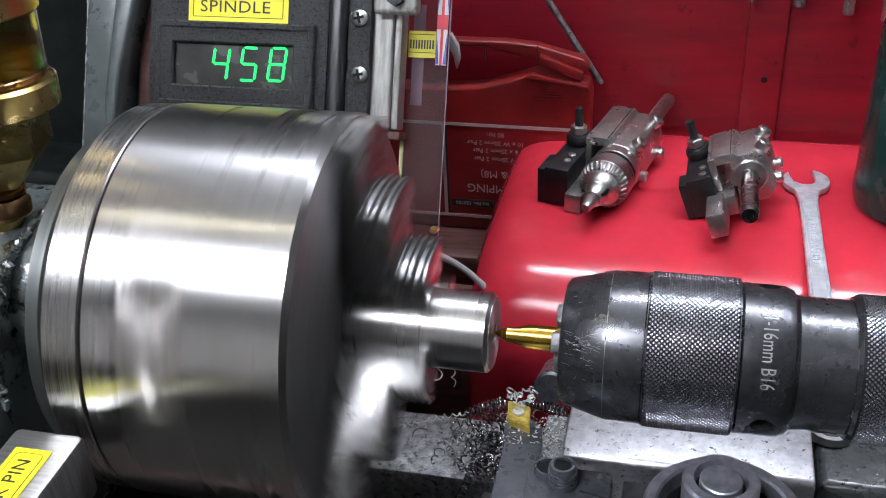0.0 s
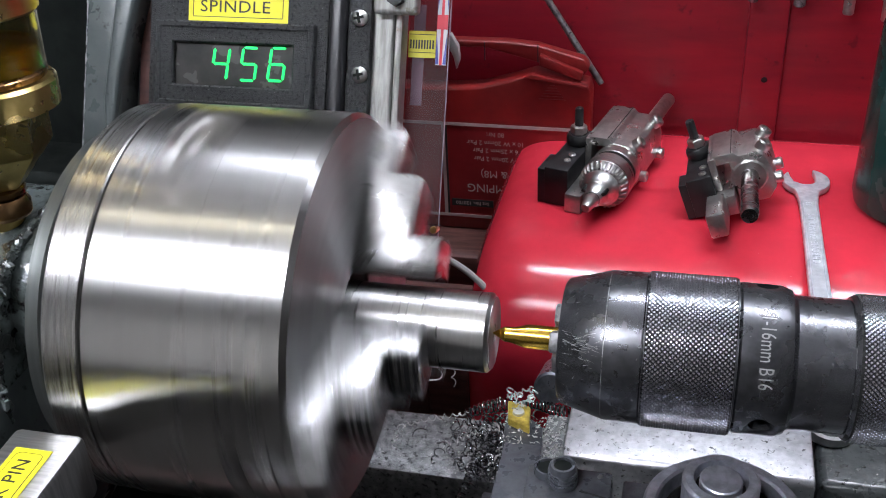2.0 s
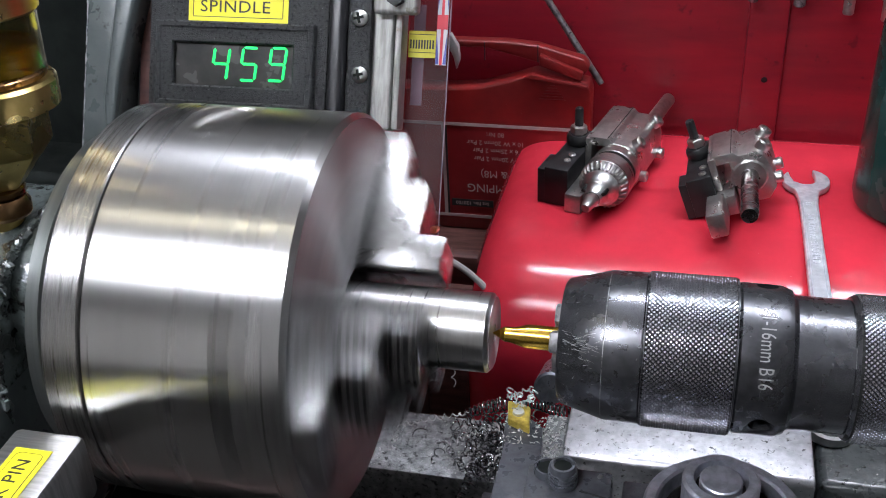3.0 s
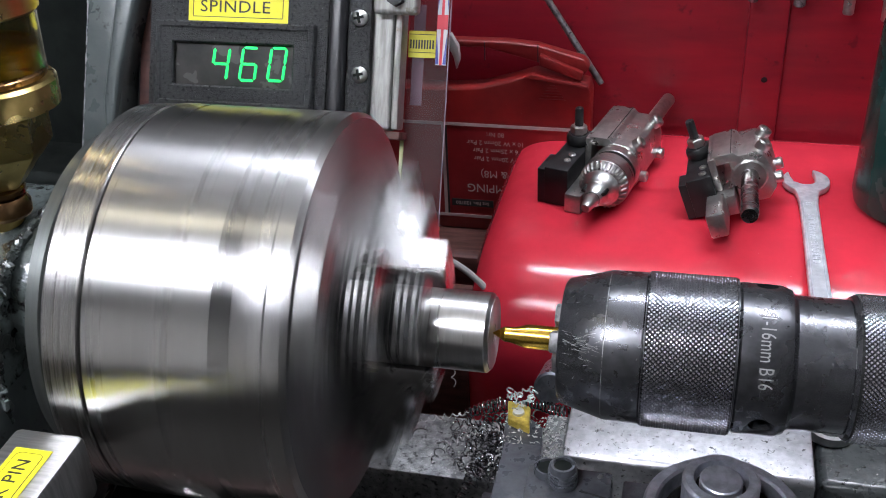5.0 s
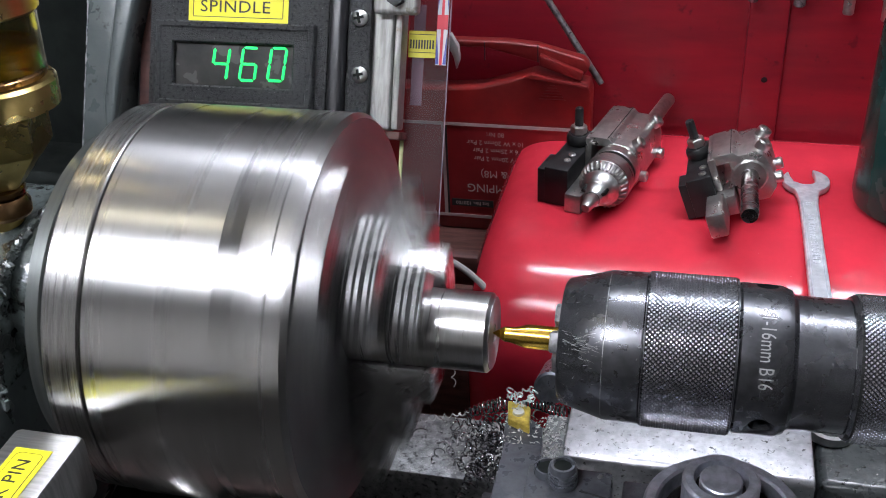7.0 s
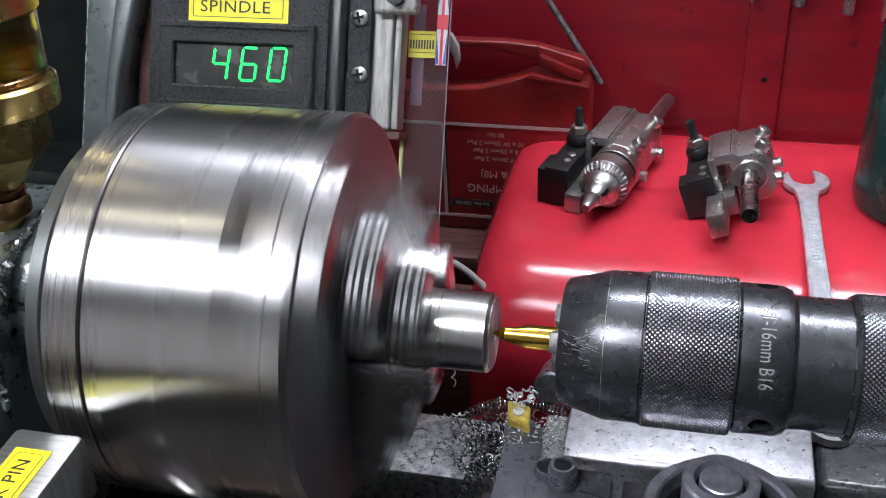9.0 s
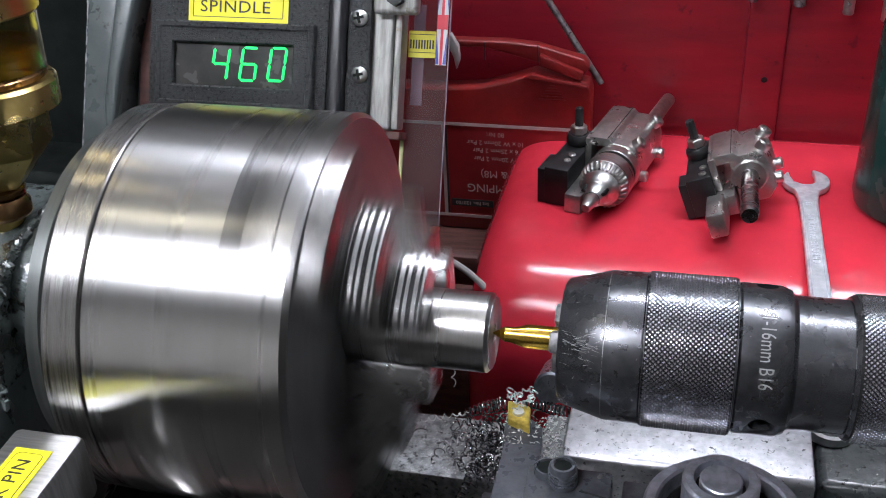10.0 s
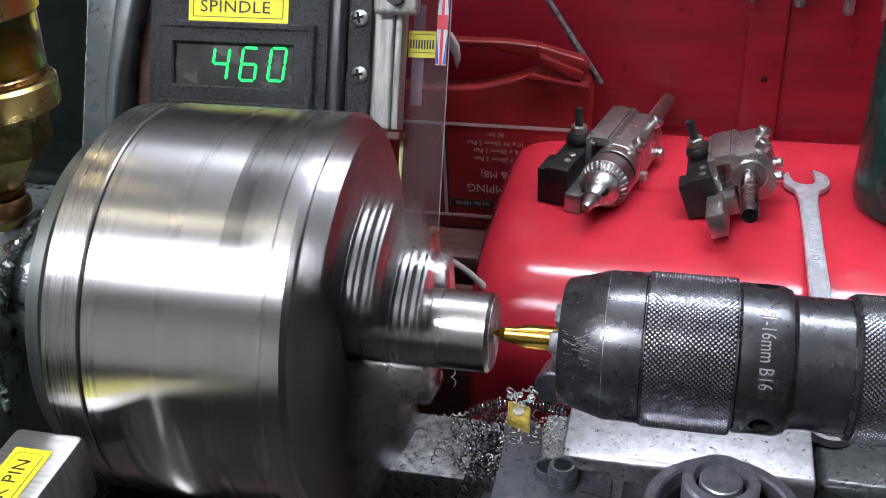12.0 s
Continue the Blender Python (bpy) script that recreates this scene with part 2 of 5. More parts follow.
def sweep(points, radius, seg=6, bm=None, flat=1.0):
    """A tube along a row of points."""
    own = bmesh.new()
    pts = [Vector(p) for p in points]
    rings = []
    side = None
    for i, p in enumerate(pts):
        d = (pts[min(i + 1, len(pts) - 1)] - pts[max(i - 1, 0)]).normalized()
        if side is None:
            side = d.orthogonal().normalized()
        side = (side - d * side.dot(d)).normalized()
        other = d.cross(side)
        r = radius(i / (len(pts) - 1)) if callable(radius) else radius
        rings.append([own.verts.new(p + side * r * math.cos(2 * math.pi * k / seg) + other * r * flat * math.sin(2 * math.pi * k / seg)) for k in range(seg)])
    for p, q in zip(rings, rings[1:]):
        for k in range(seg):
            own.faces.new((p[k], p[(k + 1) % seg], q[(k + 1) % seg], q[k]))
    own.faces.new(rings[0][::-1])
    own.faces.new(rings[-1])
    return join(bm, own)


def letters(words, size, depth=0.0002, align="CENTER", spacing=1.0):
    """Raised lettering in the plane, from the built-in font."""
    cu = bpy.data.curves.new("letters", "FONT")
    cu.body, cu.size, cu.extrude, cu.align_x, cu.align_y = words, size, depth, align, "CENTER"
    cu.space_character = spacing
    cu.resolution_u = 3
    ob = bpy.data.objects.new("letters", cu)
    scene.collection.objects.link(ob)
    bpy.context.view_layer.update()
    me = bpy.data.meshes.new_from_object(ob.evaluated_get(bpy.context.evaluated_depsgraph_get()))
    bm = bmesh.new()
    bm.from_mesh(me)
    bpy.data.objects.remove(ob)
    bpy.data.curves.remove(cu)
    bpy.data.meshes.remove(me)
    return bm


def socket_screw(name, head_r, head_h, material_, parent, m, label="", stem=0.0, stem_r=0.0):
    """A cap screw along local z with a hexagonal recess in its head."""
    bm = turned([(0, head_r * 0.98), (head_h * 0.85, head_r), (head_h, head_r * 0.86), (head_h, head_r * 0.55), (head_h * 0.45, head_r * 0.5), (head_h * 0.45, 0)], 24, "z")
    if stem:
        turned([(-stem, stem_r * 0.9), (-stem + 0.0005, stem_r), (0.0001, stem_r)], 20, "z", bm)
    return part(name, bm, material_, parent, label, m)


# ---------------------------------------------------------------- the room
def room():
    tagged(part("floor", box(-2.2, 2.2, -2.4, 0.6, -1.16, -1.10), CONCRETE), "grey concrete workshop floor", "floor", kind="structure")
    tagged(part("ceiling", box(-2.2, 2.2, -2.4, 0.6, 1.30, 1.36), PLASTER), "plain painted workshop ceiling", "ceiling", kind="structure")
    # Unseen south wall: its three tones are set by what the chuck reflects.
    tagged(part("wall_south_lower", box(-2.2, 2.2, -2.46, -2.40, -1.10, -0.2002), DARK_WALL), "dark boarded foot of the workshop wall", "wall", kind="structure")
    tagged(part("wall_south", box(-0.70, 2.2, -2.46, -2.40, -0.20, 1.30), BOARD_WALL), "plain grey boarded workshop wall", "wall", kind="structure")
    # Added reflector, out of view, that lifts the grey on the chuck barrel.
    tagged(part("wall_south_reflector", box(-2.2, -0.7002, -2.46, -2.40, -0.20, 1.30), PALE_REFLECTOR), "unseen white wall stretch added to brighten the chuck's reflection", "wall", kind="structure")
    tagged(part("wall_west", box(-2.26, -2.20, -2.40, 0.6, -1.10, 1.30), DARK_WALL), "plain dark boarded workshop wall", "wall", kind="structure")
    tagged(part("wall_east", box(2.20, 2.26, -2.40, 0.6, -1.10, 1.30), DARK_WALL), "plain dark boarded workshop wall", "wall", kind="structure")
    wall = tagged(part("wall_north", box(-2.2, 2.2, 0.47, 0.53, -1.10, 0.10), RED_BOARD), "dark red painted plywood back wall", "wall", kind="structure")
    tagged(part("wall_north_upper", box(-2.2, 2.2, 0.47, 0.53, 0.1002, 1.30), DARK_WALL), "dark boarded wall above the red board", "wall", kind="structure")
    strip = box(0.168, 0.1955, 0.4645, 0.4695, -0.30, 0.098, 0.001)
    part("batten", strip, RED_BOARD, wall, "upright red painted batten")
    for z in (-0.092, 0.05):
        part("screw", turned([(0, 0.0), (0.0, 0.0022), (0.0008, 0.0020), (0.001, 0.0)], 16, "y"), DARK_GAP, wall, m=pose(0.1835, 0.4634, z))
    bench = tagged(part("bench", box(-1.2, 1.2, -0.12, 0.465, -0.40, -0.352, 0.003), BROWN), "dark oily wooden bench under the lathe", "bench", kind="structure")
    part("bench_front", box(-1.2, 1.2, -0.115, -0.07, -1.099, -0.4005, 0.003), BROWN, bench)
    lamp = empty("tube_light", pose(0.26, 0.33, 0.80))
    tagged(lamp, "white fluorescent tube light on the wall above", "light")
    part("tube", turned([(-0.36, 0.0), (-0.36, 0.018), (0.36, 0.018), (0.36, 0.0)], 20), TUBE_GLOW, lamp)
    part("housing", box(-0.38, 0.38, 0.06, 0.136, -0.03, 0.04, 0.003), GALVANISED, lamp)
    panel = empty("ceiling_light", pose(-0.50, -1.02, 1.22))
    tagged(panel, "broad white ceiling light over the lathe", "light")
    part("diffuser", box(-0.42, 0.42, -0.20, 0.20, 0, 0.01), PANEL_GLOW, panel)
    warm = empty("batten_light", pose(-0.62, -0.30, 1.24))
    tagged(warm, "slim warm batten light under the ceiling", "light")
    part("tube", turned([(-0.40, 0.0), (-0.40, 0.016), (0.40, 0.016), (0.40, 0.0)], 20), WARM_GLOW, warm)
    part("housing", box(-0.42, 0.42, -0.025, 0.025, 0.018, 0.060, 0.003), GALVANISED, warm)
    part("mount", box(-0.30, 0.30, -0.04, 0.04, 0.0105, 0.08, 0.003), GALVANISED, panel)


# ---------------------------------------------------------------- the lathe chuck
CHUCK_R, CHUCK_BACK, CHUCK_GROOVE, CHUCK_FACE = 0.072, -0.0627, -0.0486, 0.0196
SLOT_X, SLOT_HALF = -0.0050, 0.0110


def chuck_body_mesh():
    bm = turned([(CHUCK_GROOVE + 0.0006, 0.0), (CHUCK_GROOVE + 0.0006, CHUCK_R - 0.0005), (CHUCK_GROOVE + 0.0011, CHUCK_R),
                 (-0.040, CHUCK_R), (-0.030, CHUCK_R), (-0.020, CHUCK_R), (-0.010, CHUCK_R), (SLOT_X, CHUCK_R), (SLOT_X, 0.0)], 180)
    for k in range(3):
        a0 = 2 * math.pi * k / 3
        edge = math.asin(SLOT_HALF / CHUCK_R)
        inner = 0.0172
        edge_in = math.asin(SLOT_HALF / inner)
        n = 40

        def ring(x, r):
            pts = []
            for i in range(n + 1):
                e = math.asin(SLOT_HALF / r)
                a = a0 + e + (2 * math.pi / 3 - 2 * e) * i / n
                pts.append((x, r * math.cos(a), r * math.sin(a)))
            for i in range(n, -1, -1):
                a = a0 + edge_in + (2 * math.pi / 3 - 2 * edge_in) * i / n
                pts.append((x, inner * math.cos(a), inner * math.sin(a)))
            return pts

        own = bmesh.new()
        rings = [[own.verts.new(p) for p in ring(x, r)] for x, r in ((SLOT_X, CHUCK_R), (CHUCK_FACE - 0.0018, CHUCK_R), (CHUCK_FACE, CHUCK_R - 0.0018))]
        m = len(rings[0])
        for p, q in zip(rings, rings[1:]):
            for i in range(m):
                own.faces.new((p[i], p[(i + 1) % m], q[(i + 1) % m], q[i]))
        last = rings[-1]
        for i in range(n):
            own.faces.new((last[i], last[i + 1], last[m - 2 - i], last[m - 1 - i]))
        bm = join(bm, own)
    return bm


def bored(bm, material_, cutters):
    """The mesh with round holes bored by the cutter meshes."""
    ob = bpy.data.objects.new("blank", mesh_of("blank", bm, material_))
    scene.collection.objects.link(ob)
    tools = []
    for c in cutters:
        t = bpy.data.objects.new("borer", mesh_of("borer", c, material_))
        scene.collection.objects.link(t)
        tools.append(t)
        mod = ob.modifiers.new("bore", "BOOLEAN")
        mod.object, mod.operation, mod.solver = t, "DIFFERENCE", "EXACT"
    bpy.context.view_layer.update()
    me = bpy.data.meshes.new_from_object(ob.evaluated_get(bpy.context.evaluated_depsgraph_get()))
    for t in (ob, *tools):
        bpy.data.objects.remove(t)
    bm = bmesh.new()
    bm.from_mesh(me)
    return bm


def about_x(a):
    return Matrix.Rotation(radians(a), 4, "X")


def lathe_chuck():
    chuck = tagged(empty("lathe_chuck"), "bright steel three-jaw lathe chuck spinning on its spindle", "lathe chuck")
    sockets = [54, 174, 294]
    cut = [moved(turned([(0, 0.0), (0, 0.0124), (0.03, 0.0124), (0.03, 0.0)], 40, "y"), about_x(s) @ Matrix.Translation((-0.0255, 0.056, 0))) for s in sockets]
    body = bored(chuck_body_mesh(), TURNED, cut)
    shell = part("chuck_body", body, TURNED, chuck, smooth=25)
    # Forward-facing polygons take the steel darkened for their dim reflections.
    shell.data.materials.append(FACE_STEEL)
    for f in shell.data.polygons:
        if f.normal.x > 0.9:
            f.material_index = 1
    back = turned([(CHUCK_BACK, 0.0), (CHUCK_BACK, CHUCK_R - 0.0022), (CHUCK_BACK + 0.0012, CHUCK_R - 0.0008), (CHUCK_GROOVE - 0.0009, CHUCK_R - 0.0003),
                   (CHUCK_GROOVE - 0.0004, CHUCK_R - 0.0008), (CHUCK_GROOVE - 0.0004, 0.066), (CHUCK_GROOVE + 0.0005, 0.066), (CHUCK_GROOVE + 0.0005, 0)], 160)
    part("backplate", back, FLANGE, chuck, "scuffed steel backplate behind a fine groove")
    part("spindle_flange", turned([(-0.0745, 0.0), (-0.0745, 0.0605), (-0.0735, 0.0620), (-0.0690, 0.0620), (-0.0680, 0.0610), (-0.0680, 0.0540), (CHUCK_BACK - 0.0002, 0.0540), (CHUCK_BACK - 0.0002, 0)], 96), DULL_STEEL, chuck, "dull grey spindle flange")
    for s in sockets:
        seat = turned([(0.0590, 0.0), (0.0590, 0.0123), (0.0708, 0.0123), (0.0711, 0.0117), (0.0709, 0.0104), (0.0690, 0.0098), (0.0690, 0.0085), (0.0700, 0.0078), (0.0690, 0.0062), (0.0610, 0.0058), (0.0610, 0.0)], 40, "y")
        seat = moved(seat, about_x(s) @ Matrix.Translation((-0.0255, 0, 0)))
        part("key_socket", seat, HOLDER_STEEL, chuck, "round chuck key socket with a bright rim")
        # A dark block colours in the shade inside the square hole.
        hole = moved(box(-0.0036, 0.0036, 0.0611, 0.0640, -0.0036, 0.0036, 0.0004), about_x(s) @ Matrix.Translation((-0.0255, 0, 0)))
        part("square_hole_shade", hole, DARK_GAP, chuck)
    x0, g, half = 0.0012, 0.0150, 0.0105
    steps = ((0.0500, 0.0285), (0.0393, 0.0504), (0.0287, 0.0706))
    outline = [(x0, g), (steps[0][0], g)]
    for (x, r), (nx, _) in zip(steps, (*steps[1:], (0.0205, 0))):
        outline += [(x, r), (nx, r)]
    outline += [(0.0205, 0.0714), (x0, 0.0714)]
    for k in range(3):
        jaw = part("jaw", moved(prism(outline, -half, half, 0.0007, 2), about_x(120 * k)), GROUND, chuck, "hardened stepped steel jaw" if k == 0 else "")
        for (a, b), inner in zip(steps[:2], (0.0393, 0.0287)):
            # Dark bars laid on the step faces give the grooves their shade by colour.
            for f, w in ((0.10, 0.0006), (0.36, 0.0005), (0.60, 0.0008), (0.86, 0.0005)):
                x = inner + (a - inner) * f
                part("jaw_groove_shade", moved(box(x - w, x + w, b - 0.001, b + 0.0002, 0.0004 - half, half - 0.0004), about_x(120 * k)), DARK_GAP, jaw)
            part("jaw_groove_shade", moved(box(inner + 0.0016, a - 0.0008, b - 0.001, b + 0.00015, -0.0007, 0.0007), about_x(120 * k)), DARK_GAP, jaw)
        part("end_slot_shade", moved(box(0.0118, 0.0124, 0.0700, 0.0716, 0.0008 - half, half - 0.0008), about_x(120 * k)), DARK_GAP, jaw)
    return chuck


WORK_AXIS = Vector((0.0, -0.0013, -0.0021))


def workpiece():
    bar = tagged(empty("workpiece", Matrix.Translation(WORK_AXIS)), "short round bright steel bar gripped in the chuck jaws", "steel bar")
    part("bar", turned([(-0.010, 0.0), (-0.010, 0.0142), (0.0692, 0.0142), (0.0703, 0.0131), (0.0703, 0.0030), (0.0690, 0.0)], 96), BRIGHT, bar)
    part("faced_end", turned([(0.0702, 0.0032), (0.0702, 0.0129), (0.0706, 0.0128), (0.0706, 0.0032), (0.0702, 0.0032)], 64), FACE_STEEL, bar, "freshly faced end")
    return bar


# ---------------------------------------------------------------- tailstock drill chuck
def knurled_ring(x0, x1, r, around, rows, depth=0.0007):
    """Rows of small blunt pyramids, every second row set half a pitch on."""
    own = bmesh.new()
    pitch = (x1 - x0) / rows
    turn = 2 * math.pi / around
    for j in range(2 * rows - 1):
        x = x0 + pitch * (j + 1) / 2
        for i in range(around):
            a = turn * (i + 0.5 * (j % 2))
            low, high = [], []
            for u, v in ((0.5, 0), (0, 0.5), (-0.5, 0), (0, -0.5)):
                for ring, f, rr in ((low, 0.94, r - depth), (high, 0.48, r)):
                    b = a + turn * v * f
                    ring.append(own.verts.new((x + pitch * u * f, rr * math.cos(b), rr * math.sin(b))))
            own.faces.new(high)
            for k in range(4):
                own.faces.new((low[k], low[(k + 1) % 4], high[(k + 1) % 4], high[k]))
    return own


def wrapped(bm, x0, r, angle):
    """Flat lettering laid round a bar: it runs down the near side, letter tops to +x."""
    for v in bm.verts:
        a = radians(angle) - v.co.x / r
        rr = r + 0.00002 + max(v.co.z, 0)
        v.co = Vector((x0 + v.co.y, -rr * math.cos(a), rr * math.sin(a)))
    return bm


def drill_chuck():
    dc = tagged(empty("drill_chuck", Matrix.Translation(WORK_AXIS)), "black keyless drill chuck with knurled grip in the tailstock", "drill chuck")
    sleeve = turned([(0.0962, 0.0), (0.0952, 0.013), (0.0949, 0.0205), (0.0960, 0.0218), (0.1100, 0.0255), (0.1110, 0.0257), (0.1222, 0.0259), (0.1224, 0.0252), (0.1224, 0.018)], 128)
    part("nose_sleeve", sleeve, BLACK_OXIDE, dc, "worn black steel nose sleeve")
    part("worn_edge", turned([(0.1100, 0.02500), (0.1100, 0.02556), (0.1102, 0.02560), (0.1103, 0.02562), (0.1103, 0.02500), (0.1100, 0.02500)], 128), GREY_IRON, dc, "bright worn edge")
    marks = bmesh.new()
    rnd = random.Random(5)
    for i in range(52):
        x, a = rnd.uniform(0.0975, 0.1085), radians(rnd.gauss(34, 20))
        if i % 2:
            a = radians(rnd.gauss(36, 4))
        t, n = rnd.uniform(-0.35, 0.35) + (1.4 if rnd.random() < 0.12 else 0), rnd.uniform(0.0004, 0.0022)
        w = rnd.uniform(0.00003, 0.00009)
        pts = []
        for u, v in ((-n, -w), (n, -w * 0.4), (n, w * 0.4), (-n, w)):
            xx = min(max(x + u * math.cos(t) - v * math.sin(t), 0.0963), 0.1092)
            aa = a + (u * math.sin(t) + v * math.cos(t)) / 0.0235
            rr = 0.0218 + (xx - 0.0960) * 0.0037 / 0.0140 + 0.00003
            pts.append(marks.verts.new((xx, -rr * math.cos(aa), rr * math.sin(aa))))
        marks.faces.new(pts)
    tagged(part("scratches", marks, SCRATCH, dc, "fine bright scratches", smooth=0), kind="stuff")
    grip = part("grip", turned([(0.1226, 0.018), (0.1226, 0.0257), (0.1520, 0.0257), (0.1520, 0.018)], 128), DARK_GAP, dc, "diamond knurled grip ring")
    tagged(part("knurling", knurled_ring(0.1228, 0.1518, 0.0265, 98, 17, 0.0009), KNURL, grip, "bright knurled diamonds", smooth=0), kind="stuff")
    for x in (0.12245, 0.15145):
        part("grip_edge", turned([(x, 0.024), (x, 0.0258), (x + 0.0002, 0.0262), (x + 0.0005, 0.0262), (x + 0.0007, 0.0258), (x + 0.0007, 0.024)], 128), BLACK_OXIDE, dc)
    rear = turned([(0.1522, 0.016), (0.1522, 0.0246), (0.1530, 0.0253), (0.1660, 0.0252), (0.1690, 0.0240), (0.1698, 0.0228), (0.1706, 0.0223),
                   (0.1875, 0.0222), (0.1885, 0.0212), (0.1885, 0.0)], 128)
    hole = [moved(turned([(0, 0.0), (0, 0.0036), (0.02, 0.0036), (0.02, 0.0)], 28, "y"), about_x(a) @ Matrix.Translation((0.1610, 0.017, 0))) for a in (201, 320, 70)]
    part("rear_body", bored(rear, BLACK_OXIDE, hole), BLACK_OXIDE, dc, smooth=25)
    ring = part("rear_ring", turned([(0.1890, 0.016), (0.1890, 0.0237), (0.2180, 0.0237), (0.2180, 0.016)], 128), DARK_GAP, dc)
    tagged(part("knurling", knurled_ring(0.1892, 0.2178, 0.0245, 91, 17, 0.0009), KNURL, ring, "bright knurled diamonds", smooth=0), kind="stuff")
    part("ring_lip", turned([(0.1876, 0.018), (0.1876, 0.0232), (0.1889, 0.0240), (0.1889, 0.018)], 96), BLACK_OXIDE, dc)
    part("arbor", turned([(0.2175, 0.0), (0.2175, 0.016), (0.2600, 0.017), (0.2600, 0)], 64), BRIGHT, dc)
    for k in range(3):
        jaw = moved(box(0.0912, 0.105, 0.0050, 0.0125, -0.0036, 0.0036, 0.0010), about_x(90 + 60 + 120 * k))
        part("jaw", jaw, GREY_IRON, dc)
    size = moved(letters("1-16mm B16", 0.0047, 0.00003, spacing=1.02), Matrix.Diagonal((1.0, 1.40, 1.0, 1.0)))
    part("size_marking", wrapped(size, 0.1608, 0.0253, 42), MARKING, dc, "size marking 1-16mm B16", smooth=0)
    drill = tagged(empty("centre_drill", Matrix.Translation(WORK_AXIS)), "gold coated spotting drill held in the drill chuck", "drill bit")
    r, tip_x = 0.0043, 0.0700
    own = bmesh.new()
    rings = []
    n, seg = 60, 72
    for j in range(n + 1):
        x = tip_x + (0.0985 - tip_x) * (j / n) ** 1.3
        cone = min(1.0, 0.04 + (x - tip_x) / 0.0048)
        ring = []
        for i in range(seg):
            a = 2 * math.pi * i / seg
            w = a - (x - tip_x) * 30 - 0.75
            run_out = max(0.0, min(1.0, 1 - (x - 0.0745) / 0.0085))
            flute = 0.55 * run_out * run_out * (3 - 2 * run_out) * math.cos(w) ** 4
            rr = r * cone * (1 - flute)
            ring.append(own.verts.new((x, rr * math.cos(a), rr * math.sin(a))))
        rings.append(ring)
    for p, q in zip(rings, rings[1:]):
        for i in range(seg):
            own.faces.new((p[i], p[(i + 1) % seg], q[(i + 1) % seg], q[i]))
    own.faces.new(rings[0])
    own.faces.new(rings[-1])
    part("fluted_body", own, GOLD, drill)
    return dc, drill


# ---------------------------------------------------------------- spindle speed display
CONSOLE = pose(-0.1104, 0.115, 0.025, 64)
SEGMENTS = {"a": ((0.14, 1), (0.86, 1)), "b": ((1, 0.93), (1, 0.55)), "c": ((1, 0.45), (1, 0.07)), "d": ((0.14, 0), (0.86, 0)),
            "e": ((0, 0.45), (0, 0.07)), "f": ((0, 0.93), (0, 0.55)), "g": ((0.14, 0.5), (0.86, 0.5))}
DIGITS = {"0": "abcdef", "4": "bcfg", "5": "acdfg", "6": "acdefg", "7": "abcf", "8": "abcdefg", "9": "abcdfg"}
READINGS = [(0.0, "458"), (0.6, "457"), (1.15, "456"), (2.2, "458"), (2.6, "459"), (4.0, "460")]
LIT = []


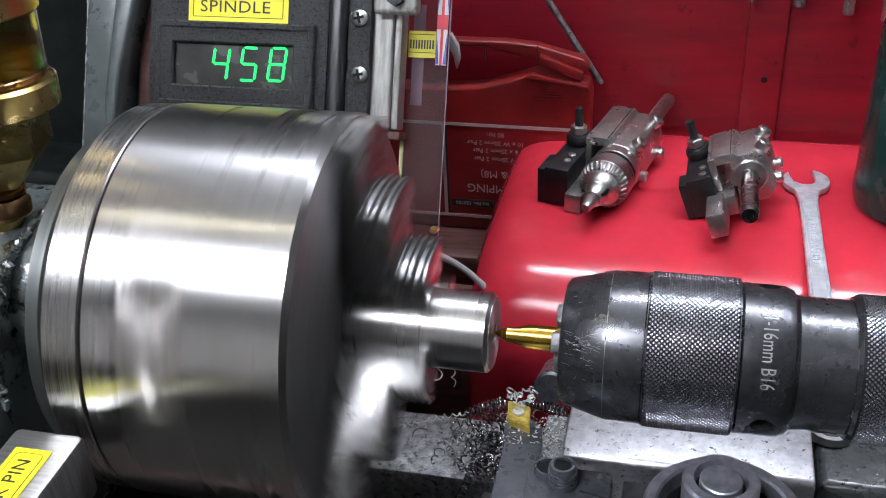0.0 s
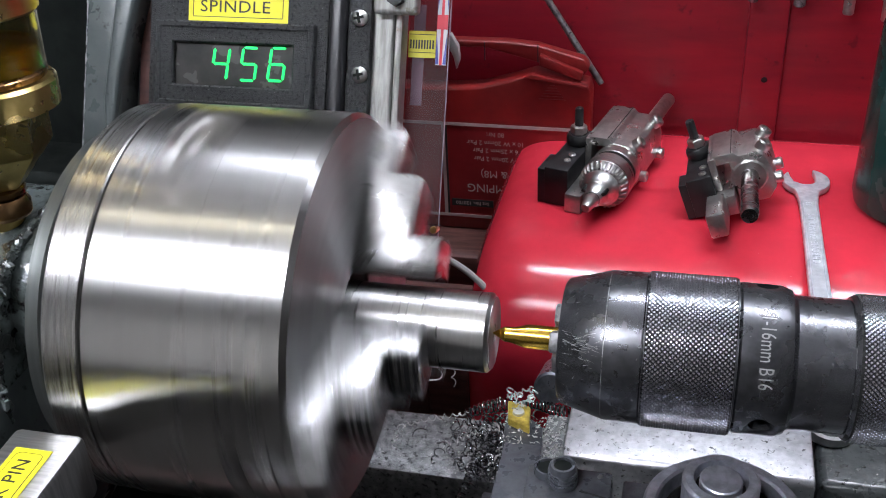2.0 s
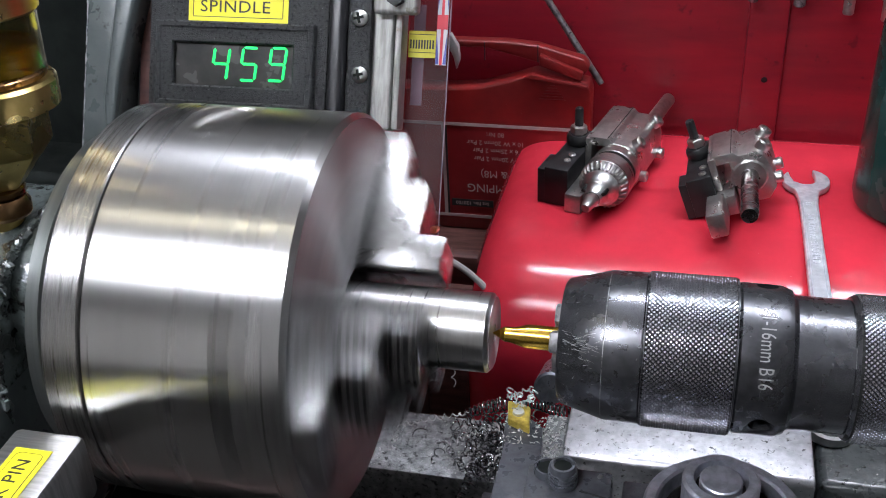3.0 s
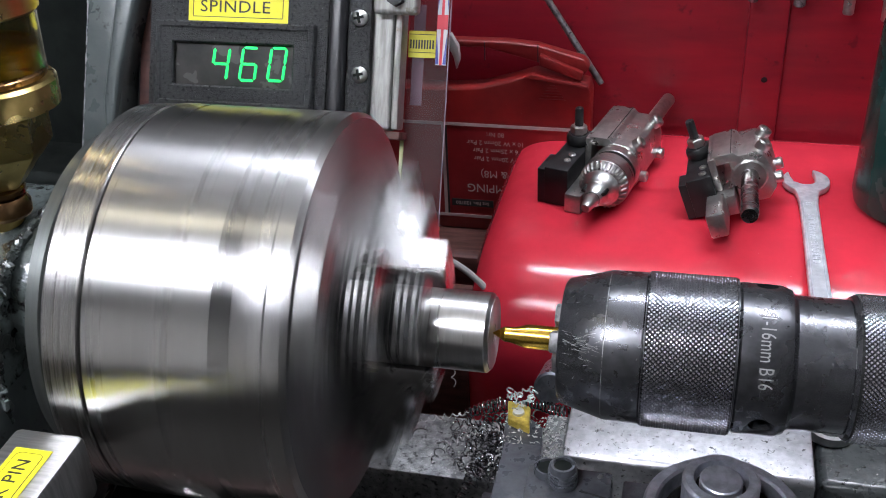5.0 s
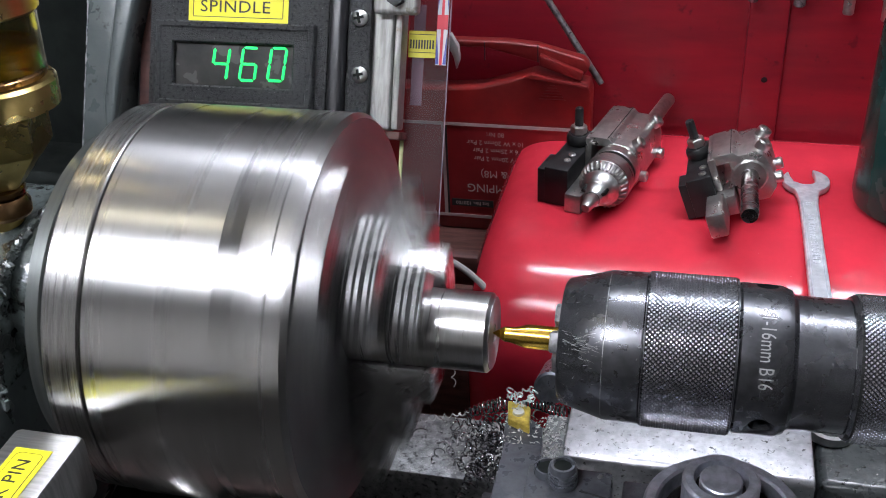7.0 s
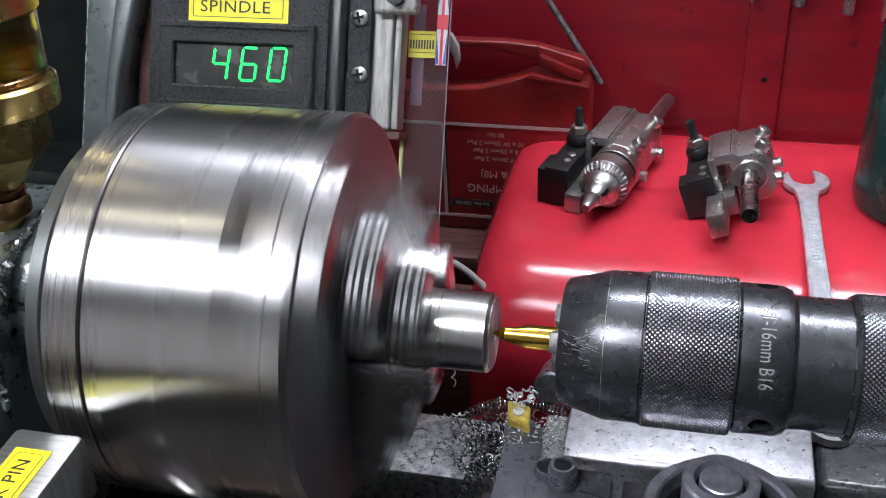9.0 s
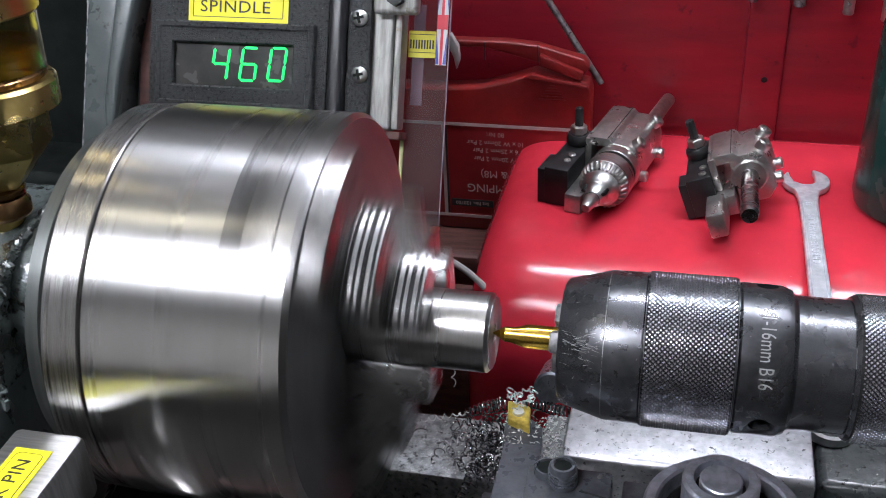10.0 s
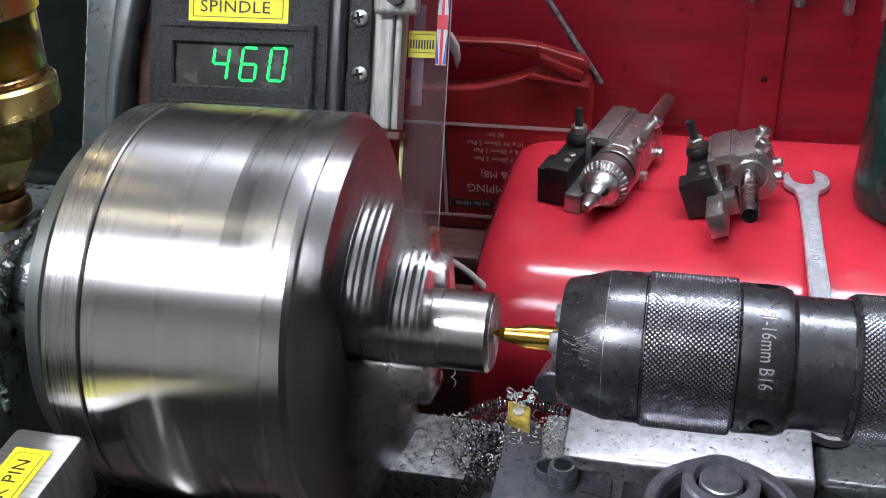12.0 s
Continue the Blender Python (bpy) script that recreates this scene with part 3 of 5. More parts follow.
def speed_display():
    disp = tagged(empty("speed_display", CONSOLE), "black plastic spindle speed display with green digits", "display")
    part("enclosure", box(-0.0050, 0.0825, -0.030, 0.075, -0.050, -0.0012, 0.002), ABS, disp)
    bezel = bmesh.new()
    rings = []
    for (x0, x1, y0, y1), z in (((0.0004, 0.0768, -0.0008, 0.0382), -0.0011), ((0.0004, 0.0768, -0.0008, 0.0382), 0.0026), ((0.0012, 0.0760, 0.0000, 0.0374), 0.0034),
                                ((0.0030, 0.0742, 0.0018, 0.0356), 0.0034), ((0.0036, 0.0736, 0.0024, 0.0350), 0.0028), ((0.0084, 0.0678, 0.0086, 0.0292), 0.0028),
                                ((0.0092, 0.0672, 0.0094, 0.0286), 0.0020), ((0.0092, 0.0672, 0.0094, 0.0286), -0.0011)):
        rings.append([bezel.verts.new((x, y, z)) for x, y in ((x0, y0), (x1, y0), (x1, y1), (x0, y1))])
    for p, q in zip(rings, rings[1:]):
        for k in range(4):
            bezel.faces.new((p[k], p[(k + 1) % 4], q[(k + 1) % 4], q[k]))
    part("bezel", bezel, ABS, disp, "textured black bezel")
    part("window", box(0.0072, 0.0668, 0.009, 0.0292, -0.0011, -0.0004), WINDOW, disp, "smoked grey display window")
    label = box(0.0148, 0.0630, 0.0383, 0.0530, -0.0012, -0.0008, 0.0)
    plate = part("label_plate", label, YELLOW, disp, "yellow label reading SPINDLE")
    part("lettering", moved(letters("SPINDLE", 0.0084, 0.00006, spacing=1.06), pose(0.0375, 0.0450, -0.00070) @ Matrix.Diagonal((1.04, 0.90, 1, 1))), INK, plate, smooth=0)
    for x0, x1, y0, y1 in ((0.0172, 0.0605, 0.0404, 0.0407), (0.0172, 0.0605, 0.0508, 0.0511), (0.0170, 0.0173, 0.0408, 0.0507), (0.0604, 0.0607, 0.0408, 0.0507)):
        part("border_line", box(x0, x1, y0, y1, -0.0008, -0.00068), INK, plate)
    for k, left in enumerate((0.0272, 0.0410, 0.0546)):
        high, wide, base, slant = 0.0146, 0.0072, 0.0121 + 0.0004 * k, 0.0017
        for key, ((u0, v0), (u1, v1)) in SEGMENTS.items():
            p0 = Vector((left + u0 * wide + v0 * slant * 1.0, base + v0 * high, 0))
            p1 = Vector((left + u1 * wide + v1 * slant * 1.0, base + v1 * high, 0))
            d = (p1 - p0).normalized()
            s = Vector((-d.y, d.x, 0)) * 0.00060
            e = d * 0.0007
            pts = [p0 - e, p0 + s, p1 + s, p1 + e, p1 - s, p0 - s]
            lit = part("segment", prism([(p.x, p.y) for p in pts], -0.00035, 0.00005), LED, disp, smooth=0)
            LIT.append((lit, k, key))
    # side housing with two cross-head screws
    part("side_ridge", box(0.0828, 0.0900, -0.030, 0.075, -0.040, 0.0012, 0.0022, 3), ABS_SMOOTH, disp)
    part("side_plate", box(0.0902, 0.1010, -0.030, 0.075, -0.030, -0.0040, 0.0008), ABS, disp)
    for x, y in ((0.0958, 0.0425), (0.0968, 0.0175)):
        s = part("screw", turned([(0, 0.0), (0, 0.0037), (0.0012, 0.0036), (0.0024, 0.0022), (0.0028, 0.0)], 28, "z"), ZINC, disp, "cross-head screw", pose(x, y, -0.004))
        # Raised near-black cross: the slot's shade is put in by colour.
        part("cross_slot_shade", box(-0.0023, 0.0023, -0.0006, 0.0006, 0.0015, 0.0031, bm=box(-0.0006, 0.0006, -0.0023, 0.0023, 0.0015, 0.00305)), DARK_CAST, s, m=pose(0, 0, 0, 0, 0, 12))


def guard_post():
    post = tagged(empty("guard_post", CONSOLE), "grey galvanised upright post beside the display", "post")
    bm = box(0.0978, 0.1106, -0.0065, 0.14, -0.020, -0.0085, 0.0016, 3)
    part("post_body", bm, GALVANISED, post)
    part("post_edge", box(0.1107, 0.1142, -0.0060, 0.14, -0.020, -0.0090, 0.0012), GALVANISED, post)
    part("clamp", box(0.1020, 0.1225, 0.0448, 0.080, -0.0083, -0.0015, 0.0018, 3), GALVANISED, post, "speckled clamp plate")
    part("clamp_bolt", turned([(0, 0.0), (0, 0.0040), (0.004, 0.0040), (0.004, 0.0)], 6, "z"), DARK_GAP, post, m=pose(0.1130, 0.0515, -0.0012))
    part("foot", box(0.1000, 0.1150, -0.0105, -0.0068, -0.024, -0.010, 0.0006), BROWN, post)
    guard = tagged(empty("chuck_guard", CONSOLE), "clear acrylic chuck guard with stickers", "machine guard")
    sheet = part("sheet", box(0.1144, 0.1330, -0.054, 0.14, -0.0220, -0.0205, 0.0003), GUARD_SHEET, guard)
    part("edge_strip", box(0.1126, 0.1143, -0.034, -0.0072, -0.0220, -0.0205, 0.0003), YELLOWED, guard, "yellowed plastic edge strip")
    part("sheet_edge", box(0.13305, 0.1333, -0.054, 0.14, -0.0220, -0.0205), PAPER, guard, "pale cut edge of the sheet")
    sheet.visible_shadow = False
    # Lies on the sheet, coloured as dim as if seen through it.
    label = part("warning_label", box(0.1145, 0.1272, 0.0265, 0.0385, -0.0202, -0.0200), DIM_YELLOW, guard, "yellow warning label", m=pose(0, 0.001, 0, 0, 0, 0))
    for i in range(9):
        part("printed_bar", box(0.1152 + 0.0013 * i, 0.1160 + 0.0013 * i, 0.0305, 0.0345, -0.01995, -0.0198), INK, label)
    for y in (0.0287, 0.0368):
        part("printed_line", box(0.1147, 0.1270, y, y + 0.0003, -0.01995, -0.0198), INK, label)
    part("paper_strip", box(0.1150, 0.1205, 0.006, 0.052, -0.0262, -0.0260), PAPER, guard, "pale paper strip")
    flag = part("flag_sticker", box(0.1274, 0.1324, 0.0245, 0.075, -0.0203, -0.0200), FLAG_WHITE, guard, "red white and blue striped flag sticker")
    z0, z1 = -0.01995, -0.0198
    part("red_band", box(0.1274, 0.1324, 0.0405, 0.0470, z0, z1), FLAG_RED, flag)
    part("red_stripe", box(0.1293, 0.1305, 0.0246, 0.0749, z0, z1 + 0.0001), FLAG_RED, flag)
    for y0, y1 in ((0.0248, 0.0392), (0.0484, 0.0640)):
        for x0, x1, side in ((0.1275, 0.1290, 1), (0.1308, 0.1323, -1)):
            if y0 < 0.04:
                tri = [(x0, y0), (x1, y0), (x0 if side > 0 else x1, y1)]
            else:
                tri = [(x0 if side > 0 else x1, y0), (x1, y1), (x0, y1)]
            part("blue_field", prism(tri, z0, z1), FLAG_BLUE, flag, smooth=0)
    knob = tagged(empty("guard_latch", CONSOLE @ pose(0.1330, -0.0500, -0.020)), "small brass latch pin on the guard", "latch")
    part("pin", turned([(0, 0), (0, 0.0012), (0.006, 0.0012), (0.007, 0.0018), (0.009, 0.0016), (0.0095, 0)], 16, "z"), BRASS, knob)
    tagged(sheet, "clear acrylic sheet")


# ---------------------------------------------------------------- headstock
def headstock():
    hs = tagged(empty("headstock"), "grey-green painted cast iron lathe headstock", "headstock")
    # rounded front shoulder of the casting, with a thick ridge of paint along its end
    shoulder = []
    for i in range(19):
        t = math.pi / 2 * i / 18
        shoulder.append((0.008 - 0.054 * math.sin(t) ** (1 / 1.3), -0.030 + 0.0595 * math.cos(t) ** (1 / 1.3)))
    outline = [(0.026, -0.11), (0.026, 0.0295)] + shoulder + [(-0.046, -0.11)]
    upright = Matrix(((0, 0, 1, 0), (1, 0, 0, 0), (0, 1, 0, 0), (0, 0, 0, 1)))
    part("casting", moved(prism(outline, -0.36, -0.1015, 0.0015, 2), upright), OILY_CAST, hs)
    part("rear_casting", box(-0.36, -0.1015, 0.0262, 0.060, -0.11, 0.0060, 0.002), GREEN_CAST, hs)
    rnd = random.Random(12)
    ridge = []
    for i in range(len(shoulder) * 6 - 5):
        k, f = divmod(i, 6)
        p = Vector(shoulder[k]).lerp(Vector(shoulder[min(k + 1, len(shoulder) - 1)]), f / 6)
        ridge.append((-0.1010 + rnd.gauss(0, 0.0004), p.x + rnd.gauss(0, 0.0005), p.y + rnd.gauss(0, 0.0004)))
    part("paint_ridge", sweep(ridge, lambda t: 0.0017 + 0.0007 * math.sin(70 * t) * math.sin(31 * t), 8), OILY_CAST, hs, "lumpy oil-wet paint ridge")
    boss = turned([(-0.112, 0.0), (-0.112, 0.0290), (-0.0905, 0.0290), (-0.0885, 0.0285), (-0.0875, 0.0275), (-0.0870, 0.0260), (-0.0800, 0.0255), (-0.080, 0.0)], 72)
    part("bearing_boss", boss, OILY_CAST, hs, "glossy oily bearing boss")
    part("bearing_cap", turned([(-0.0798, 0.0), (-0.0798, 0.044), (-0.0785, 0.0465), (-0.0765, 0.0465), (-0.0748, 0.044), (-0.0748, 0.0)], 72), DULL_STEEL, hs)
    part("shoulder", box(-0.125, -0.100, -0.060, 0.03, -0.11, -0.015, 0.008, 3), GREEN_CAST, hs)
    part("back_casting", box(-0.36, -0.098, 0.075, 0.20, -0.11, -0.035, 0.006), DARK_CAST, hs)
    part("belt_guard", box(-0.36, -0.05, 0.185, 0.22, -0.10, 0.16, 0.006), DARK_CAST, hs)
    rib = prism([(-0.0392, -0.03), (-0.0200, -0.03), (-0.0165, 0.075), (-0.0375, 0.075)], -0.020, -0.002, 0.002, 3)
    part("rib", moved(rib, CONSOLE), GREEN_CAST, hs, "leaning painted casting rib")
    edge = prism([(-0.0225, -0.03), (-0.0180, 0.015), (-0.0060, 0.075), (-0.0185, 0.075), (-0.0260, 0.0)], -0.016, 0.0015, 0.0015, 3)
    part("web", moved(edge, CONSOLE), GREEN_CAST, hs)
    line = [(-0.0380 + 0.0013 * i / 60 + 0.00012 * math.sin(i * 2.3), -0.03 + 0.00175 * i, -0.0020) for i in range(61)]
    part("worn_edge", moved(sweep(line, lambda t: 0.00030 + 0.00022 * math.sin(t * 77) * math.sin(t * 23), 6), CONSOLE), GREY_IRON, hs, "bare metal edge worn through the paint")
    part("side_panel", moved(box(-0.016, -0.0055, -0.03, 0.075, -0.026, -0.014, 0.001), CONSOLE), BROWN, hs)
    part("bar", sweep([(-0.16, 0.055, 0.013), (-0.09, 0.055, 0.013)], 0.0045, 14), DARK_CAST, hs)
    oil = tagged(empty("oil_cup", pose(-0.1123, -0.0030, 0.0363, -6, 0, 0)), "brass drip oil cup with amber oil in glass", "oil cup")
    part("stem", turned([(-0.022, 0.0), (-0.022, 0.0065), (0.0066, 0.0065), (0.0068, 0.0)], 32, "z"), BRASS, oil)
    part("washer", turned([(-0.0045, 0.0), (-0.0045, 0.0092), (-0.0030, 0.0102), (0.0010, 0.0100), (0.0030, 0.0086), (0.0030, 0.0)], 40, "z"), COPPER, oil, "oily copper washer")
    part("collar", turned([(0.0032, 0.0), (0.0032, 0.0080), (0.0045, 0.0092), (0.0062, 0.0092), (0.0070, 0.0080), (0.0070, 0.0)], 40, "z"), COPPER, oil)
    part("hex_nut", turned([(0.0072, 0.0), (0.0072, 0.0094), (0.0205, 0.0208), (0.0222, 0.0218), (0.0345, 0.0218), (0.0360, 0.0200), (0.0360, 0)], 6, "z"), BRASS, oil, "tapered brass hexagon", pose(0, 0, 0, 0, 0, 14), smooth=30)
    part("base_cup", turned([(0.0362, 0.0), (0.0362, 0.0245), (0.0372, 0.0268), (0.0460, 0.0268), (0.0472, 0.0256), (0.0474, 0.0240), (0.0474, 0.0)], 64, "z"), BRASS, oil)
    part("seal", turned([(0.0476, 0.0), (0.0476, 0.0238), (0.0496, 0.0244), (0.0506, 0.0232), (0.0506, 0)], 56, "z"), COPPER, oil)
    part("oil", turned([(0.0508, 0.0), (0.0508, 0.0226), (0.0590, 0.0222), (0.0590, 0)], 56, "z"), AMBER, oil, "amber oil")
    part("glass", turned([(0.0508, 0.0229), (0.0508, 0.0242), (0.0700, 0.0238), (0.0700, 0.0226), (0.0508, 0.0229)], 56, "z"), AMBER_GLASS, oil, "oil-stained glass cylinder")
    part("drip_tube", turned([(0.0592, 0.0), (0.0592, 0.0046), (0.0700, 0.0046), (0.0700, 0.0)], 24, "z"), BRASS, oil)
    part("cap", turned([(0.0702, 0.0), (0.0702, 0.0238), (0.0712, 0.0250), (0.0930, 0.0250), (0.0945, 0.0235), (0.0945, 0.0)], 64, "z"), BRASS, oil)
    lock = tagged(empty("lock_pin_bracket"), "aluminium bar with a yellow lock pin label", "bracket")
    part("bar", box(-0.0700, -0.0457, -0.17, -0.0785, -0.024, 0.0, 0.0022, 2), ALU, lock)
    label = part("label_plate", box(-0.0640, -0.0515, -0.145, -0.0880, 0.0001, 0.0004), YELLOW, lock, "yellow label reading LOCK PIN")
    words = moved(letters("LOCK PIN", 0.0066, 0.00005, spacing=1.05), pose(-0.0577, -0.1080, 0.00050, 0, 0, 90))
    part("lettering", words, INK, label, smooth=0)
    line = [(-0.06245, -0.143, 0.00045)]
    for cx, a0 in ((-0.0605, 180), (-0.0550, 90)):
        line += [(cx + 0.00195 * math.cos(radians(a0 - 15 * i)), -0.0919 + 0.00195 * math.sin(radians(a0 - 15 * i)), 0.00045) for i in range(7)]
    line.append((-0.05305, -0.143, 0.00045))
    part("border_line", sweep(line, 0.00017, 6, flat=0.4), INK, label)


# ---------------------------------------------------------------- bed, carriage and tool post
def bed_and_carriage():
    bed = tagged(empty("lathe_bed"), "grey iron lathe bed littered with swarf", "lathe bed")
    part("way", box(-0.36, 0.60, 0.036, 0.0765, -0.135, -0.110, 0.0012), GREY_IRON, bed, "flat machined way with fine chips")
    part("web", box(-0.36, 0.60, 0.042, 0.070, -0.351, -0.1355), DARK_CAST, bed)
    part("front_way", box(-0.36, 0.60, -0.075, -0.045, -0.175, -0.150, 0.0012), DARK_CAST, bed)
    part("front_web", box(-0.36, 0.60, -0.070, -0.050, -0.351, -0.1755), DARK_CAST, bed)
    slide = tagged(empty("cross_slide"), "bright ground steel slide block under the tool post", "slide block")
    body = prism([(0.060, -0.0600)] + [(0.0085 - 0.0035 * math.sin(a * math.pi / 8), -0.0635 + 0.0035 * math.cos(a * math.pi / 8)) for a in range(5)] + [(0.005, -0.125), (0.060, -0.125)], 0.0945, 0.1868, 0.0010, 2)
    body = moved(body, Matrix(((0, 0, 1, 0), (1, 0, 0, 0), (0, 1, 0, 0), (0, 0, 0, 1))))
    part("block", body, SLIDE_STEEL, slide)
    part("ledge", box(0.0850, 0.0940, -0.006, 0.034, -0.078, -0.066, 0.001), GREY_IRON, slide, "chip-covered ledge")
    part("saddle", box(0.070, 0.260, -0.075, 0.033, -0.1495, -0.1255, 0.002), GREY_IRON, slide)
    tail = tagged(empty("tailstock"), "grey-green painted tailstock casting", "tailstock")
    part("shelf", box(0.1905, 0.45, 0.020, 0.13, -0.108, -0.0740, 0.004, 3), OILY_DARK, tail)
    part("base", box(0.1890, 0.45, -0.040, 0.0150, -0.149, -0.0900, 0.003, 3), GREEN_CAST, tail)
    part("barrel", turned([(0.235, 0.0), (0.235, 0.026), (0.237, 0.028), (0.45, 0.028), (0.45, 0)], 48), GREEN_CAST, tail)
    part("pillar", box(0.262, 0.45, -0.02, 0.03, -0.075, -0.015, 0.004, 3), GREEN_CAST, tail)
    ring = turned([(0.0, 0.0066), (0.0, 0.0088), (0.001, 0.0094), (0.004, 0.0088), (0.004, 0.0066), (0.0, 0.0066)], 40, "z")
    part("oil_ring", moved(ring, pose(0.1965, 0.0510, -0.0742)), ZINC, tail)
    post = tagged(empty("tool_post"), "blued steel quick-change tool post with clamp nut", "tool post")
    nut = turned([(-0.030, 0.0), (-0.030, 0.0128), (-0.0010, 0.0128), (0.0, 0.0119), (0.0, 0.0090), (-0.0045, 0.0084), (-0.0045, 0.0)], 64, "z")
    part("clamp_nut", moved(nut, pose(0.1514, -0.0255, -0.0350)), NUT_STEEL, post, "round satin steel clamp nut")
    # Dark disc: the shade in the nut's recess, done as colour.
    part("nut_groove_shade", moved(turned([(-0.0044, 0.0), (-0.0044, 0.0083), (-0.0040, 0.0083), (-0.0040, 0.0)], 48, "z"), pose(0.1514, -0.0255, -0.0350)), DARK_GAP, post)
    part("stud_end", moved(turned([(-0.0039, 0.0), (-0.0039, 0.0071), (-0.0006, 0.0071), (-0.0001, 0.0066), (-0.0003, 0.0)], 48, "z"), pose(0.1514, -0.0255, -0.0350)), NUT_STEEL, post)
    cup = turned([(-0.030, 0.0215), (-0.030, 0.0268), (-0.0012, 0.0268), (0.0, 0.0258), (0.0, 0.0228), (-0.0010, 0.0220), (-0.030, 0.0215)], 80, "z")
    part("cap_ring", moved(cup, pose(0.1530, -0.0300, -0.0445)), NUT_STEEL, post, "broad satin steel ring")
    part("inner_ring", moved(turned([(-0.030, 0.0), (-0.030, 0.0200), (-0.0045, 0.0200), (-0.0035, 0.0190), (-0.0075, 0.0160), (-0.0090, 0.0)], 72, "z"), pose(0.1530, -0.0300, -0.0445)), DARK_GAP, post)
    part("body", box(0.1285, 0.1780, -0.075, -0.006, -0.1100, -0.0560, 0.002), BLUED, post)
    part("lug", box(0.1190, 0.1284, -0.075, -0.0200, -0.1100, -0.0460, 0.001), BLUED, post)
    wedge = prism([(0.1240, -0.0130), (0.1400, -0.0090), (0.1400, -0.020), (0.1290, -0.0220)], -0.060, -0.0530, 0.0006, 1)
    part("wedge", wedge, BLUED, post)
    holder = tagged(empty("tool_holder"), "grey blued steel tool holder block with set screws", "tool holder")
    part("block", box(0.0872, 0.1160, -0.085, -0.0285, -0.075, -0.0350, 0.0014, 2), BLUED, holder)
    part("rail", box(0.0695, 0.0871, -0.085, -0.0240, -0.075, -0.0560, 0.0010), BLUED, holder)
    part("socket_hole", turned([(-0.002, 0.0034), (-0.002, 0.0046), (0.0022, 0.0046), (0.0028, 0.0042), (0.0028, 0.0036), (-0.002, 0.0034)], 28, "z"), BLUED, holder, m=pose(0.0940, -0.0325, -0.0350))
    # Near-black plug colours in the shade of the hex hole.
    part("socket", turned([(0.0001, 0.0), (0.0001, 0.0035), (0.0021, 0.0035), (0.0021, 0.0)], 6, "z"), DARK_CAST, holder, m=pose(0.0940, -0.0325, -0.0350))
    stud = turned([(-0.006, 0.0), (-0.006, 0.0046), (0.0068, 0.0046), (0.0078, 0.0040), (0.0078, 0.0031), (0.0030, 0.0028), (0.0030, 0)], 32, "z")
    part("set_screw", moved(stud, pose(0.0998, -0.0372, -0.0340)), BLUED, holder, "hollow socket set screw standing proud")
    # Near-black plug set high, painting the shade inside the set screw.
    part("socket", moved(turned([(0.0031, 0.0), (0.0031, 0.0030), (0.0068, 0.0030), (0.0068, 0.0)], 24, "z"), pose(0.0998, -0.0372, -0.0340)), DARK_CAST, holder)
    for i in range(5):
        ring = turned([(0, 0.0040), (0, 0.0049), (0.0004, 0.0050), (0.0008, 0.0049), (0.0008, 0.0040)], 32, "z")
        part("thread", moved(ring, pose(0.0998, -0.0372, -0.0340 + 0.0012 * i)), BLUED, holder)
    part("pin", turned([(0, 0.0), (0, 0.0010), (0.0003, 0.0009), (0.0003, 0.0)], 16, "z"), ZINC, holder, m=pose(0.1118, -0.0318, -0.0350))
    part("notch", prism([(0.1055, -0.0400), (0.1150, -0.0420), (0.1150, -0.0415), (0.1062, -0.0395)], -0.0352, -0.0347), DARK_GAP, holder)
    tool = tagged(empty("turning_tool"), "steel turning tool with a gold carbide insert", "cutting tool")
    part("shank", box(0.0770, 0.0905, -0.085, -0.0190, -0.0555, -0.0355, 0.0008), BLUED, tool)
    head = prism([(0.0760, -0.0192), (0.0906, -0.0192), (0.0890, -0.0085), (0.0850, -0.0050), (0.0750, -0.0030)], -0.0545, -0.0362, 0.0008)
    part("head", head, BLUED, tool)
    ins = prism([(0.0748, 0.0005), (0.0835, -0.0018), (0.0850, -0.0137), (0.0765, -0.0100)], -0.0362, -0.0330, 0.0006)
    part("insert", ins, INSERT, tool, "gold carbide insert")
    part("insert_screw", turned([(0, 0), (0, 0.0022), (0.0010, 0.0020), (0.0012, 0)], 20, "z"), ZINC, tool, m=pose(0.0798, -0.0062, -0.0330))
    cap = tagged(empty("round_cap", pose(0.0825, 0.0580, -0.0725)), "small round grey metal cap behind the tool", "cap")
    part("dome", turned([(-0.030, 0.0), (-0.030, 0.0072), (-0.001, 0.0072), (0.0, 0.0062), (0.0, 0.0)], 36, "z"), BLUED, cap, m=pose(0, 0, 0.0, 66))


# ---------------------------------------------------------------- swarf
def coil(p0, p1, coil_r, turns, wire, sag=0.0, seed=1, flat=0.5):
    """A curled chip: a wire that winds round a drooping line."""
    rnd = random.Random(seed)
    a, b = Vector(p0), Vector(p1)
    d = (b - a).normalized()
    s = d.orthogonal().normalized()
    o = d.cross(s)
    n = max(12, int(turns * 11))
    pts = []
    w1, w2 = rnd.uniform(0, 6), rnd.uniform(0, 6)
    for i in range(n + 1):
        t = i / n
        c = a.lerp(b, t) + Vector((0, 0, -sag * 4 * t * (1 - t)))
        c += Vector((math.sin(t * 5 + w1), math.cos(t * 4 + w2), 0)) * coil_r * 0.5
        r = coil_r * (0.85 + 0.3 * math.sin(t * 9 + w1))
        ph = 2 * math.pi * turns * t
        pts.append(c + s * r * math.cos(ph) + o * r * math.sin(ph))
    return sweep(pts, wire, 5, flat=flat)


